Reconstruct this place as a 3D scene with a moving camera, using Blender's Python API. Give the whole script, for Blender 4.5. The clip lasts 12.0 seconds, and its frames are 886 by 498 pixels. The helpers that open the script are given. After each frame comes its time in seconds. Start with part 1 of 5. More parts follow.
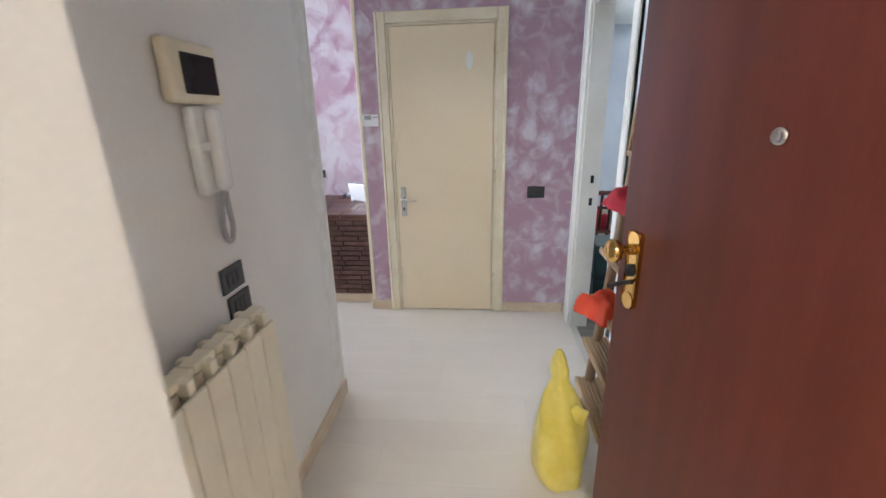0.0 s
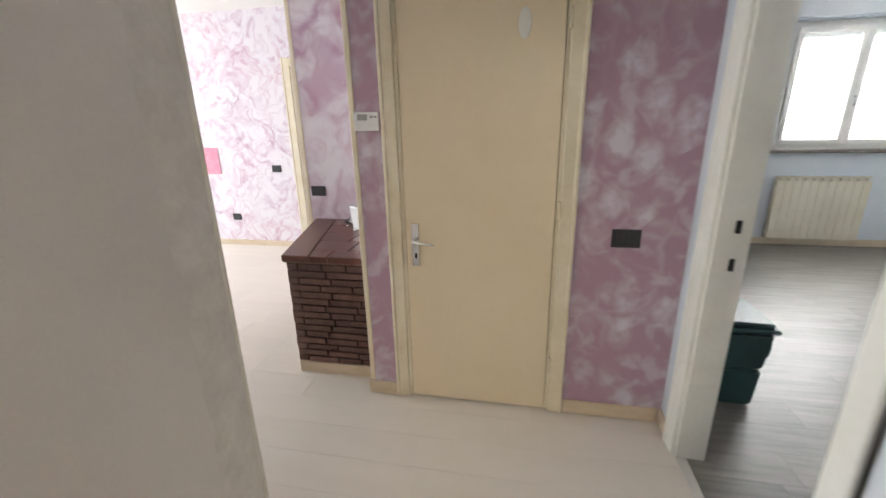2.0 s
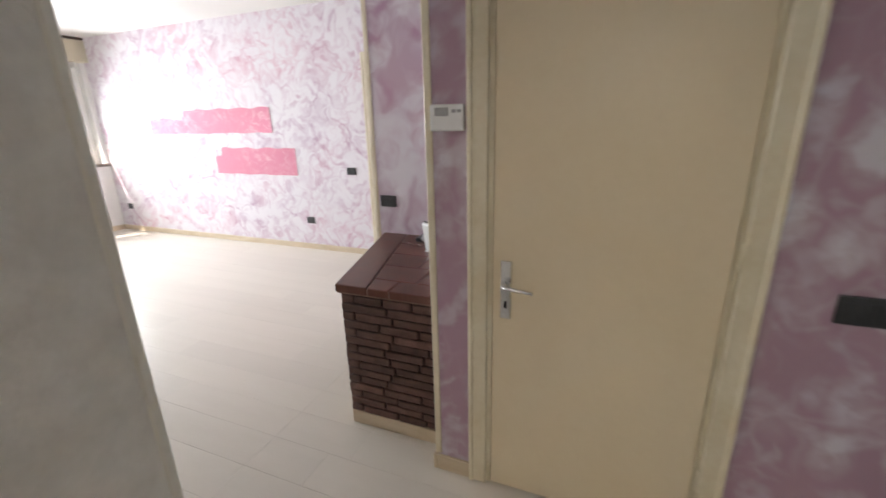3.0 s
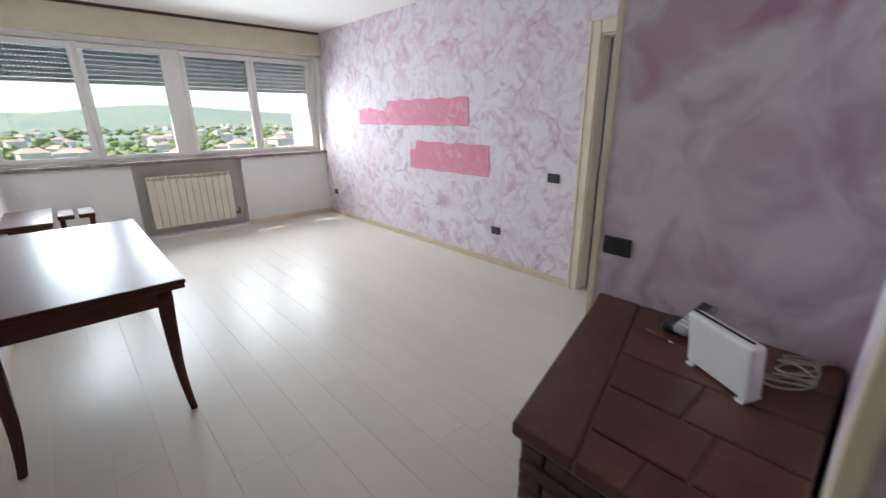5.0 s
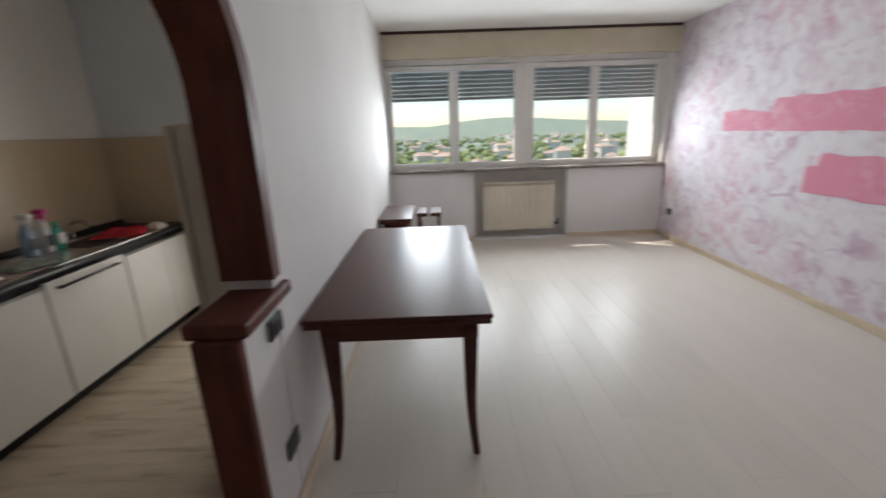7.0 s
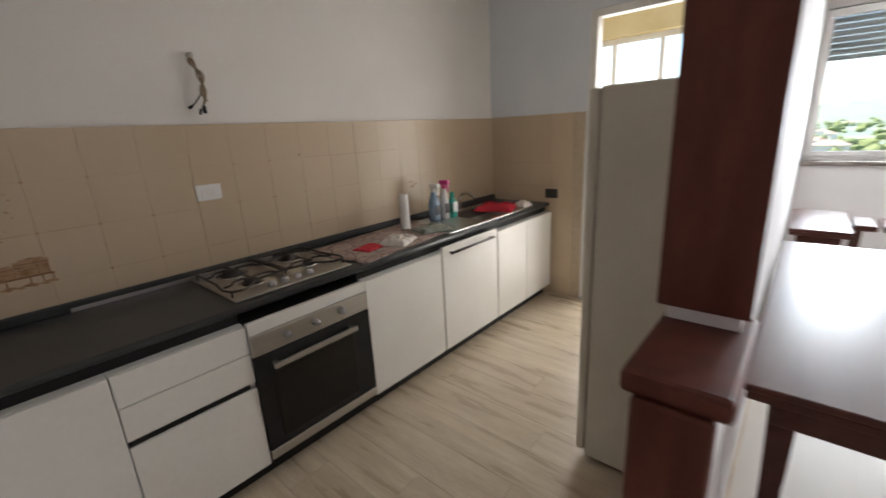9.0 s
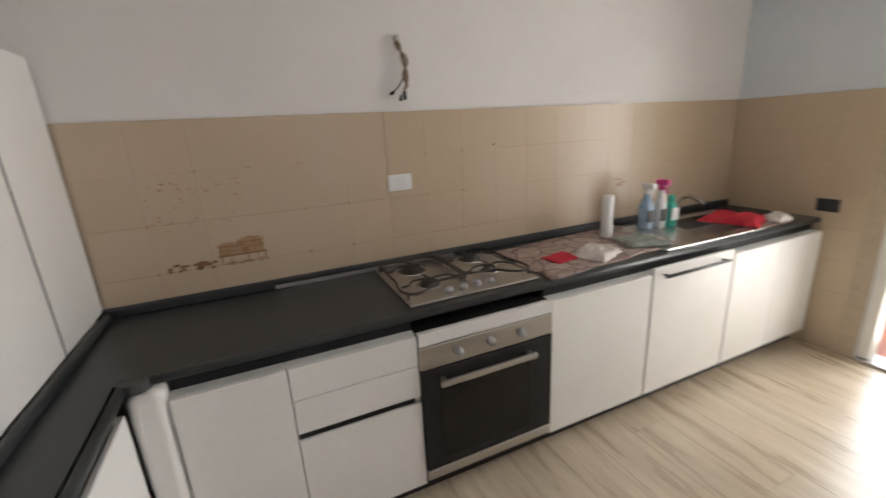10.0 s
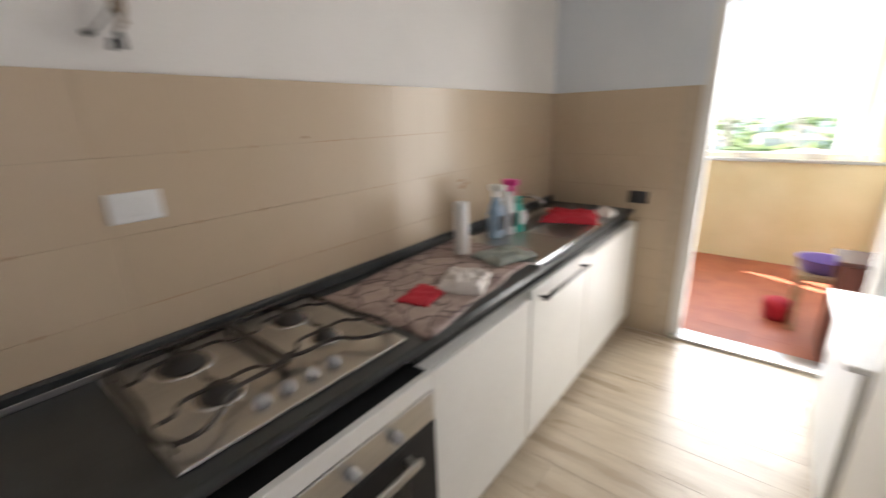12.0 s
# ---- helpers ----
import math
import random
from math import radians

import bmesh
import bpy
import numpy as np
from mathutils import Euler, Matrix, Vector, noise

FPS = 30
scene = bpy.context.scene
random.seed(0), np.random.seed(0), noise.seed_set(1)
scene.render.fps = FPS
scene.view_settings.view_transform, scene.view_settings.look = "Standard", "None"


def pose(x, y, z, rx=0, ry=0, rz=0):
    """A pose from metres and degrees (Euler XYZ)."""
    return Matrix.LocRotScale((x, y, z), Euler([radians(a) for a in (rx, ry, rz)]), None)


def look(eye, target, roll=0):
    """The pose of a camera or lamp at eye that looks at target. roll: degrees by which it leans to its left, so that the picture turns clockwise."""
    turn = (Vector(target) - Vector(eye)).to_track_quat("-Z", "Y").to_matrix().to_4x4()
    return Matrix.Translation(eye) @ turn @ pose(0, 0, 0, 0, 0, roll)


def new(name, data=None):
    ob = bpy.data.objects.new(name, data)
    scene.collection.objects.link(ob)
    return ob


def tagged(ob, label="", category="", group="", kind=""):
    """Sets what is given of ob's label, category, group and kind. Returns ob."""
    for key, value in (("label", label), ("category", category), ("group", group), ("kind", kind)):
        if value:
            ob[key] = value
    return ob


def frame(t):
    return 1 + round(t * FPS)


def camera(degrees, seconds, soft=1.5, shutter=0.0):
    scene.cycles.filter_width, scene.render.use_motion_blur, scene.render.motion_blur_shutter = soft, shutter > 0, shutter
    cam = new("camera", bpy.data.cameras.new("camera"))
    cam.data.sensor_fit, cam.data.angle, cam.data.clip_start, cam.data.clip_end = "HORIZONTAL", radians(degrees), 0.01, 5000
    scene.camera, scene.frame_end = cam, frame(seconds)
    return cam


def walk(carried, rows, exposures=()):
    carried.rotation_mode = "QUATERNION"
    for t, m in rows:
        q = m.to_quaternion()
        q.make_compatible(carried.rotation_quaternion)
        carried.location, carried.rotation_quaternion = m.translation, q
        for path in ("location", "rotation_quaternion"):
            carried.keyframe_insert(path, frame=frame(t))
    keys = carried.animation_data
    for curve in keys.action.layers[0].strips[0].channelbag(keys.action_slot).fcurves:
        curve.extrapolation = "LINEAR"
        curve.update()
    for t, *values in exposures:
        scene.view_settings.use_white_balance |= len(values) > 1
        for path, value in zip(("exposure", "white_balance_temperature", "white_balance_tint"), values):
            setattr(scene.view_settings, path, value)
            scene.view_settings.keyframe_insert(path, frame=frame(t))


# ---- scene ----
cam = camera(93.7, 12.0, shutter=0.5)
PATH = [
    (0, (0.505, 0.53, 1.494), (0.329, 2.427, 0.887), -1.3),
    (0.5, (0.548, 0.761, 1.489), (0.329, 2.65, 0.869), -1.1),
    (1, (0.529, 1.075, 1.477), (0.264, 2.969, 0.892), -1.1),
    (1.5, (0.493, 1.383, 1.483), (0.209, 3.272, 0.89), -0.9),
    (2, (0.45, 1.671, 1.489), (0.079, 3.542, 0.887), -1.2),
    (2.5, (0.338, 1.975, 1.475), (-0.155, 3.817, 0.871), -1.3),
    (3, (0.244, 2.232, 1.472), (-0.474, 4.002, 0.88), -1.4),
    (4.8, (-0.327, 2.942, 1.502), (-1.688, 4.273, 0.889), 0.2),
    (5, (-0.384, 3.007, 1.477), (-1.793, 4.29, 0.869), -0.4),
    (5.5, (-0.623, 3.105, 1.467), (-2.134, 4.275, 0.878), -0.5),
    (6, (-0.847, 3.16, 1.481), (-2.497, 4.139, 0.915), -1.0),
    (6.5, (-0.979, 3.171, 1.48), (-2.817, 3.73, 0.924), -1.3),
    (7, (-1.024, 3.129, 1.481), (-2.948, 3.149, 0.934), -2.0),
    (7.5, (-1.0, 3.028, 1.484), (-2.863, 2.549, 0.938), -2.5),
    (7.7, (-1.001, 2.993, 1.478), (-2.817, 2.355, 0.934), -2.6),
    (9.3, (-1.451, 2.471, 1.418), (-2.735, 1.038, 0.874), -3.4),
    (9.5, (-1.48, 2.402, 1.415), (-2.621, 0.853, 0.87), -3.6),
    (10, (-1.539, 2.265, 1.437), (-2.312, 0.507, 0.878), -3.1),
    (10.5, (-1.537, 2.107, 1.42), (-2.063, 0.263, 0.851), -2.6),
    (11, (-1.57, 1.929, 1.422), (-2.023, 0.07, 0.842), -2.5),
    (11.5, (-1.681, 1.794, 1.414), (-2.383, 0.015, 0.83), -2.7),
    (12, (-1.837, 1.655, 1.395), (-3.316, 0.453, 0.789), -1.8),
]
walk(cam, [(t, look(eye, target, roll)) for t, eye, target, roll in PATH], exposures=((0.0, 2.5, 5900, 10), (1.0, 2.5, 6300, 10), (2.0, 2.15, 6800, 10), (3.0, 1.7, 6800, 10), (5.0, 0.85, 6400, 10), (6.0, 0.55, 6500, 10), (7.0, 0.4, 6700, 10), (7.7, 0.45, 6700, 10), (9.3, 1.75, 6600, 10), (10.0, 2.0, 6500, 10), (11.0, 2.2, 6400, 10), (11.5, 2.3, 6300, 10), (12.0, 2.0, 6400, 10)))

# ---------------- world, sun, window light ----------------
XK = -4.58          # kitchen's balcony wall
world = bpy.data.worlds.new("sky")
scene.world = world
world.use_nodes = True
wn = world.node_tree
sky = wn.nodes.new("ShaderNodeTexSky")
sky.sky_type, sky.sun_disc = "NISHITA", False
SUN_DIR = Vector((-0.372, -0.80, 1.0)).normalized()      # towards the sun
sky.dust_density, sky.ozone_density = 0.3, 3.0
sky.sun_elevation = math.asin(SUN_DIR.z)
sky.sun_rotation = math.atan2(SUN_DIR.x, SUN_DIR.y)
wn.links.new(sky.outputs[0], wn.nodes["Background"].inputs[0])
wn.nodes["Background"].inputs[1].default_value = 0.15

sun = new("sun", bpy.data.lights.new("sun", "SUN"))
sun.data.energy, sun.data.angle, sun.data.color = 5.0, radians(0.6), (1.0, 0.95, 0.86)
sun.matrix_world = look(SUN_DIR * 50, (0, 0, 0))


# Area lamp added in a window or door opening to boost the sky's light.
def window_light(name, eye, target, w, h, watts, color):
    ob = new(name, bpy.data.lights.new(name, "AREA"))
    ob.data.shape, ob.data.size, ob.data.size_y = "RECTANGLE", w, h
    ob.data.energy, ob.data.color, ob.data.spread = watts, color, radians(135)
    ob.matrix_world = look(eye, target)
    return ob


for mid in (2.965, 3.815, 4.795, 5.64):          # one added on the room side of each of the four panes
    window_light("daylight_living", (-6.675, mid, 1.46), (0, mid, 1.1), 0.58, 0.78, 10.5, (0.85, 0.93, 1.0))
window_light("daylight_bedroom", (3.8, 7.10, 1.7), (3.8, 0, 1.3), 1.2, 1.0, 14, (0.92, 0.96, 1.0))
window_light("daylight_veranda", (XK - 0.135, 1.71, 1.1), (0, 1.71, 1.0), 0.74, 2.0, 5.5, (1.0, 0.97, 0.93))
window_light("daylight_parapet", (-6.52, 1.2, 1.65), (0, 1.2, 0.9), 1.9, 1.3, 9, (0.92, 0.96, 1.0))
landing = new("landing_bulb", bpy.data.lights.new("landing_bulb", "POINT"))
landing.data.energy, landing.data.color, landing.data.shadow_soft_size = 17, (1.0, 0.95, 0.89), 0.12
landing.location = (0.5, -0.55, 2.3)

# ---------------- mesh helpers ----------------


def add_box(bm, x0, x1, y0, y1, z0, z1, bev=0.0, seg=1):
    m = Matrix.LocRotScale(((x0 + x1) / 2, (y0 + y1) / 2, (z0 + z1) / 2), None, (abs(x1 - x0), abs(y1 - y0), abs(z1 - z0)))
    vs = bmesh.ops.create_cube(bm, size=1, matrix=m)["verts"]
    if bev:
        es = list({e for v in vs for e in v.link_edges})
        bmesh.ops.bevel(bm, geom=es, offset=bev, segments=seg, affect="EDGES", profile=0.5)


def add_tube(bm, a, b, r0, r1=None, n=12):
    a, b = Vector(a), Vector(b)
    q = (b - a).to_track_quat("Z", "Y").to_matrix().to_4x4()
    m = Matrix.Translation((a + b) / 2) @ q
    bmesh.ops.create_cone(bm, cap_ends=True, segments=n, radius1=r0, radius2=r0 if r1 is None else r1, depth=(b - a).length, matrix=m)


def add_lathe(bm, x, y, z, prof, n=20):
    rings = []
    for r, h in prof:
        rings.append([bm.verts.new((x + r * math.cos(2 * math.pi * i / n), y + r * math.sin(2 * math.pi * i / n), z + h)) for i in range(n)])
    for a, b in zip(rings, rings[1:]):
        for i in range(n):
            bm.faces.new((a[i], a[(i + 1) % n], b[(i + 1) % n], b[i]))
    bm.faces.new(rings[0][::-1])
    bm.faces.new(rings[-1])


def finish(name, bm, mat, parent=None, smooth=False):
    me = bpy.data.meshes.new(name)
    bmesh.ops.recalc_face_normals(bm, faces=bm.faces[:])
    bm.to_mesh(me)
    bm.free()
    for m in (mat if isinstance(mat, (list, tuple)) else [mat]):
        me.materials.append(m)
    if smooth:
        me.polygons.foreach_set("use_smooth", [True] * len(me.polygons))
    ob = new(name, me)
    if parent:
        attach(ob, parent)
    return ob


def attach(ob, parent):
    ob.parent = parent
    p = parent.matrix_basis if not parent.parent else parent.parent.matrix_basis @ parent.matrix_parent_inverse @ parent.matrix_basis
    ob.matrix_parent_inverse = p.inverted()
    return ob


def box(name, x0, x1, y0, y1, z0, z1, mat, parent=None, bev=0.0, seg=1):
    bm = bmesh.new()
    add_box(bm, x0, x1, y0, y1, z0, z1, bev, seg)
    return finish(name, bm, mat, parent)


def boxes(name, rows, mat, parent=None, bev=0.0):
    bm = bmesh.new()
    for r in rows:
        add_box(bm, *r, bev=bev)
    return finish(name, bm, mat, parent)


def tubes(name, rows, mat, parent=None, n=12):
    bm = bmesh.new()
    for r in rows:
        add_tube(bm, *r, n=n)
    return finish(name, bm, mat, parent, True)


def thing(name, loc, label, category, group="", kind=""):
    ob = new(name)
    ob.location = loc
    ob.empty_display_size = 0.1
    bpy.context.view_layer.update()
    return tagged(ob, label, category, group, kind)


def structure(ob, label, category):
    return tagged(ob, label, category, kind="structure")


def cord(name, pts, r, mat, parent=None):
    cu = bpy.data.curves.new(name, "CURVE")
    cu.dimensions, cu.bevel_depth, cu.bevel_resolution = "3D", r, 2
    sp = cu.splines.new("BEZIER")
    sp.bezier_points.add(len(pts) - 1)
    for p, c in zip(sp.bezier_points, pts):
        p.co, p.handle_left_type, p.handle_right_type = c, "AUTO", "AUTO"
    cu.materials.append(mat)
    ob = new(name, cu)
    if parent:
        attach(ob, parent)
    return ob


def wall(name, axis, p0, p1, u0, u1, z0, z1, holes, mat, label):
    """A wall between the planes p0 and p1 of the axis, from u0 to u1, with holes (u0, u1, z0, z1) through it."""
    us = sorted({u0, u1, *[h[0] for h in holes], *[h[1] for h in holes]})
    zs = sorted({z0, z1, *[h[2] for h in holes], *[h[3] for h in holes]})
    vert, quads = {}, []
    solid = {}
    for i in range(len(us) - 1):
        for k in range(len(zs) - 1):
            cu, cz = (us[i] + us[i + 1]) / 2, (zs[k] + zs[k + 1]) / 2
            solid[i, k] = not any(h[0] < cu < h[1] and h[2] < cz < h[3] for h in holes)
    bm = bmesh.new()

    def v(p, i, k):
        key = (p, i, k)
        if key not in vert:
            c = (p, us[i], zs[k]) if axis == "x" else (us[i], p, zs[k])
            vert[key] = bm.verts.new(c)
        return vert[key]
    for (i, k), s in solid.items():
        if not s:
            continue
        bm.faces.new((v(p0, i, k), v(p0, i + 1, k), v(p0, i + 1, k + 1), v(p0, i, k + 1)))
        bm.faces.new((v(p1, i, k), v(p1, i, k + 1), v(p1, i + 1, k + 1), v(p1, i + 1, k)))
        for di, dk, a, b in ((-1, 0, (i, k), (i, k + 1)), (1, 0, (i + 1, k), (i + 1, k + 1)), (0, -1, (i, k), (i + 1, k)), (0, 1, (i, k + 1), (i + 1, k + 1))):
            if not solid.get((i + di, k + dk), False):
                bm.faces.new((v(p0, *a), v(p0, *b), v(p1, *b), v(p1, *a)))
    return structure(finish(name, bm, mat), label, "wall")


# ---------------- materials ----------------


def material(name, c1, c2, rough=0.5, metal=0.0, scale=6.0, fine=60.0, bump=0.1, stretch=(1, 1, 1), per_object=0.0, spec=0.5, coat=0.0, rough_var=0.1):
    """Two tones mixed by a broad noise, a fine grain on top, gloss that varies, and a fine relief."""
    m = bpy.data.materials.new(name)
    m.use_nodes = True
    nt = m.node_tree
    b = nt.nodes["Principled BSDF"]
    tc = nt.nodes.new("ShaderNodeTexCoord")
    mp = nt.nodes.new("ShaderNodeMapping")
    mp.inputs["Scale"].default_value = stretch
    nt.links.new(tc.outputs["Object"], mp.inputs[0])
    vec = mp.outputs[0]
    info = nt.nodes.new("ShaderNodeObjectInfo")
    if per_object:
        off = nt.nodes.new("ShaderNodeVectorMath")
        off.operation = "ADD"
        mul = nt.nodes.new("ShaderNodeMath")
        mul.operation = "MULTIPLY"
        mul.inputs[1].default_value = 37.0
        nt.links.new(info.outputs["Random"], mul.inputs[0])
        nt.links.new(mp.outputs[0], off.inputs[0])
        nt.links.new(mul.outputs[0], off.inputs[1])
        vec = off.outputs[0]
    n1 = nt.nodes.new("ShaderNodeTexNoise")
    n1.inputs["Scale"].default_value, n1.inputs["Detail"].default_value = scale, 5
    n2 = nt.nodes.new("ShaderNodeTexNoise")
    n2.inputs["Scale"].default_value, n2.inputs["Detail"].default_value = fine, 3
    nt.links.new(vec, n1.inputs[0])
    nt.links.new(vec, n2.inputs[0])
    add = nt.nodes.new("ShaderNodeMath")
    add.operation = "MULTIPLY_ADD"
    add.inputs[1].default_value = 0.35
    nt.links.new(n2.outputs[0], add.inputs[0])
    nt.links.new(n1.outputs[0], add.inputs[2])
    rng = nt.nodes.new("ShaderNodeMapRange")
    rng.inputs[1].default_value, rng.inputs[2].default_value = 0.48, 0.87
    nt.links.new(add.outputs[0], rng.inputs[0])
    mix = nt.nodes.new("ShaderNodeMix")
    mix.data_type = "RGBA"
    mix.inputs[6].default_value, mix.inputs[7].default_value = (*c1, 1), (*c2, 1)
    nt.links.new(rng.outputs[0], mix.inputs[0])
    col = mix.outputs[2]
    if per_object:
        hsv = nt.nodes.new("ShaderNodeHueSaturation")
        vr = nt.nodes.new("ShaderNodeMapRange")
        vr.inputs[3].default_value, vr.inputs[4].default_value = 1 - per_object, 1 + per_object
        nt.links.new(info.outputs["Random"], vr.inputs[0])
        nt.links.new(vr.outputs[0], hsv.inputs["Value"])
        nt.links.new(col, hsv.inputs["Color"])
        col = hsv.outputs[0]
    nt.links.new(col, b.inputs["Base Color"])
    rr = nt.nodes.new("ShaderNodeMapRange")
    rr.inputs[3].default_value, rr.inputs[4].default_value = max(0.02, rough - rough_var), min(1, rough + rough_var)
    nt.links.new(n1.outputs[0], rr.inputs[0])
    nt.links.new(rr.outputs[0], b.inputs["Roughness"])
    b.inputs["Metallic"].default_value = metal
    b.inputs["Specular IOR Level"].default_value = spec
    b.inputs["Coat Weight"].default_value = coat
    if bump:
        bp = nt.nodes.new("ShaderNodeBump")
        bp.inputs["Strength"].default_value, bp.inputs["Distance"].default_value = bump, 0.004
        nt.links.new(add.outputs[0], bp.inputs["Height"])
        nt.links.new(bp.outputs[0], b.inputs["Normal"])
    return m


def rag_paint(name, tones, stroke, lo, hi, ring=2.6, blob=4.0, rough=0.75, swirl=0.55, arcs=0.0, dabs=0.0):
    """Rag-rolled wall paint: swirling strokes of one colour over another, with lighter dabs and faint curls."""
    m = bpy.data.materials.new(name)
    m.use_nodes = True
    nt = m.node_tree
    b = nt.nodes["Principled BSDF"]
    tc = nt.nodes.new("ShaderNodeTexCoord")

    def noise_tex(scale, detail, dist=0.0, src=None):
        n = nt.nodes.new("ShaderNodeTexNoise")
        n.inputs["Scale"].default_value, n.inputs["Detail"].default_value, n.inputs["Distortion"].default_value = scale, detail, dist
        nt.links.new(src or tc.outputs["Object"], n.inputs[0])
        return n

    warp = noise_tex(ring, 3)
    va = nt.nodes.new("ShaderNodeVectorMath")
    va.operation = "MULTIPLY_ADD"
    va.inputs[1].default_value = (swirl, swirl, swirl)
    nt.links.new(warp.outputs["Color"], va.inputs[0])
    nt.links.new(tc.outputs["Object"], va.inputs[2])
    strokes = noise_tex(blob, 2.5, stroke, va.outputs[0])
    r1 = nt.nodes.new("ShaderNodeMapRange")
    r1.interpolation_type = "SMOOTHSTEP"
    r1.inputs[1].default_value, r1.inputs[2].default_value = lo, hi
    nt.links.new(strokes.outputs[0], r1.inputs[0])
    cells = nt.nodes.new("ShaderNodeTexVoronoi")
    cells.feature = "DISTANCE_TO_EDGE"
    cells.inputs["Scale"].default_value = ring * 1.7
    nt.links.new(va.outputs[0], cells.inputs[0])
    r2 = nt.nodes.new("ShaderNodeMapRange")
    r2.inputs[1].default_value, r2.inputs[2].default_value, r2.inputs[3].default_value, r2.inputs[4].default_value = 0.0, 0.09, 0.55, 0.0
    nt.links.new(cells.outputs["Distance"], r2.inputs[0])
    brk = noise_tex(2.2, 2)
    r3 = nt.nodes.new("ShaderNodeMapRange")
    r3.inputs[1].default_value, r3.inputs[2].default_value = 0.45, 0.62
    nt.links.new(brk.outputs[0], r3.inputs[0])
    curl = nt.nodes.new("ShaderNodeMath")
    curl.operation = "MULTIPLY"
    nt.links.new(r2.outputs[0], curl.inputs[0])
    nt.links.new(r3.outputs[0], curl.inputs[1])
    top = nt.nodes.new("ShaderNodeMath")
    top.operation = "MAXIMUM"
    nt.links.new(r1.outputs[0], top.inputs[0])
    nt.links.new(curl.outputs[0], top.inputs[1])
    if arcs:                 # curved brush sweeps: broken rings round scattered centres
        cen = nt.nodes.new("ShaderNodeTexVoronoi")
        cen.inputs["Scale"].default_value = arcs
        soft = nt.nodes.new("ShaderNodeVectorMath")
        soft.operation = "MULTIPLY_ADD"
        soft.inputs[1].default_value = (0.45, 0.45, 0.45)
        nt.links.new(warp.outputs["Color"], soft.inputs[0])
        nt.links.new(tc.outputs["Object"], soft.inputs[2])
        nt.links.new(soft.outputs[0], cen.inputs[0])
        bristle = noise_tex(26, 2)
        ph = nt.nodes.new("ShaderNodeMath")
        ph.operation = "MULTIPLY_ADD"
        ph.inputs[1].default_value = 13.0
        nt.links.new(cen.outputs["Distance"], ph.inputs[0])
        nt.links.new(bristle.outputs[0], ph.inputs[2])
        wave = nt.nodes.new("ShaderNodeMath")
        wave.operation = "SINE"
        nt.links.new(ph.outputs[0], wave.inputs[0])
        rw = nt.nodes.new("ShaderNodeMapRange")
        rw.inputs[1].default_value, rw.inputs[2].default_value = 0.25, 1.0
        nt.links.new(wave.outputs[0], rw.inputs[0])
        gaps = noise_tex(3.4, 2.5)
        rg = nt.nodes.new("ShaderNodeMapRange")
        rg.inputs[1].default_value, rg.inputs[2].default_value, rg.inputs[4].default_value = 0.40, 0.72, 0.7
        nt.links.new(gaps.outputs[0], rg.inputs[0])
        ring_on = nt.nodes.new("ShaderNodeMath")
        ring_on.operation = "MULTIPLY"
        nt.links.new(rw.outputs[0], ring_on.inputs[0])
        nt.links.new(rg.outputs[0], ring_on.inputs[1])
        dim = nt.nodes.new("ShaderNodeMath")
        dim.operation = "MULTIPLY_ADD"
        dim.inputs[1].default_value = 0.7
        nt.links.new(top.outputs[0], dim.inputs[0])
        nt.links.new(ring_on.outputs[0], dim.inputs[2])
        dim.use_clamp = True
        top = dim
    if dabs:                 # finger and rag dabs: small streaked ovals
        squash = nt.nodes.new("ShaderNodeMapping")
        squash.inputs["Scale"].default_value = (1.0, 1.0, 0.62)
        nt.links.new(tc.outputs["Object"], squash.inputs[0])
        dab = nt.nodes.new("ShaderNodeTexVoronoi")
        dab.inputs["Scale"].default_value = dabs
        nt.links.new(squash.outputs[0], dab.inputs[0])
        rd = nt.nodes.new("ShaderNodeMapRange")
        rd.inputs[1].default_value, rd.inputs[2].default_value, rd.inputs[3].default_value, rd.inputs[4].default_value = 0.22, 0.56, 1.0, 0.0
        nt.links.new(dab.outputs["Distance"], rd.inputs[0])
        pick = nt.nodes.new("ShaderNodeSeparateColor")
        nt.links.new(dab.outputs["Color"], pick.inputs[0])
        rp = nt.nodes.new("ShaderNodeMapRange")
        rp.inputs[1].default_value, rp.inputs[2].default_value = 0.1, 0.6
        nt.links.new(pick.outputs[0], rp.inputs[0])
        streak = noise_tex(17, 3, 0.6)
        rs = nt.nodes.new("ShaderNodeMapRange")
        rs.inputs[1].default_value, rs.inputs[2].default_value, rs.inputs[3].default_value = 0.35, 0.60, 0.3
        nt.links.new(streak.outputs[0], rs.inputs[0])
        d1 = nt.nodes.new("ShaderNodeMath")
        d1.operation = "MULTIPLY"
        nt.links.new(rd.outputs[0], d1.inputs[0])
        nt.links.new(rp.outputs[0], d1.inputs[1])
        d2 = nt.nodes.new("ShaderNodeMath")
        d2.operation = "MULTIPLY"
        nt.links.new(d1.outputs[0], d2.inputs[0])
        nt.links.new(rs.outputs[0], d2.inputs[1])
        d3 = nt.nodes.new("ShaderNodeMath")
        d3.operation = "MULTIPLY_ADD"
        d3.inputs[1].default_value = 0.6
        d3.use_clamp = True
        nt.links.new(top.outputs[0], d3.inputs[0])
        nt.links.new(d2.outputs[0], d3.inputs[2])
        top = d3
    hue = noise_tex(1.1, 2)
    r4 = nt.nodes.new("ShaderNodeMapRange")
    r4.inputs[1].default_value, r4.inputs[2].default_value = 0.42, 0.66
    nt.links.new(hue.outputs[0], r4.inputs[0])
    mixp = nt.nodes.new("ShaderNodeMix")
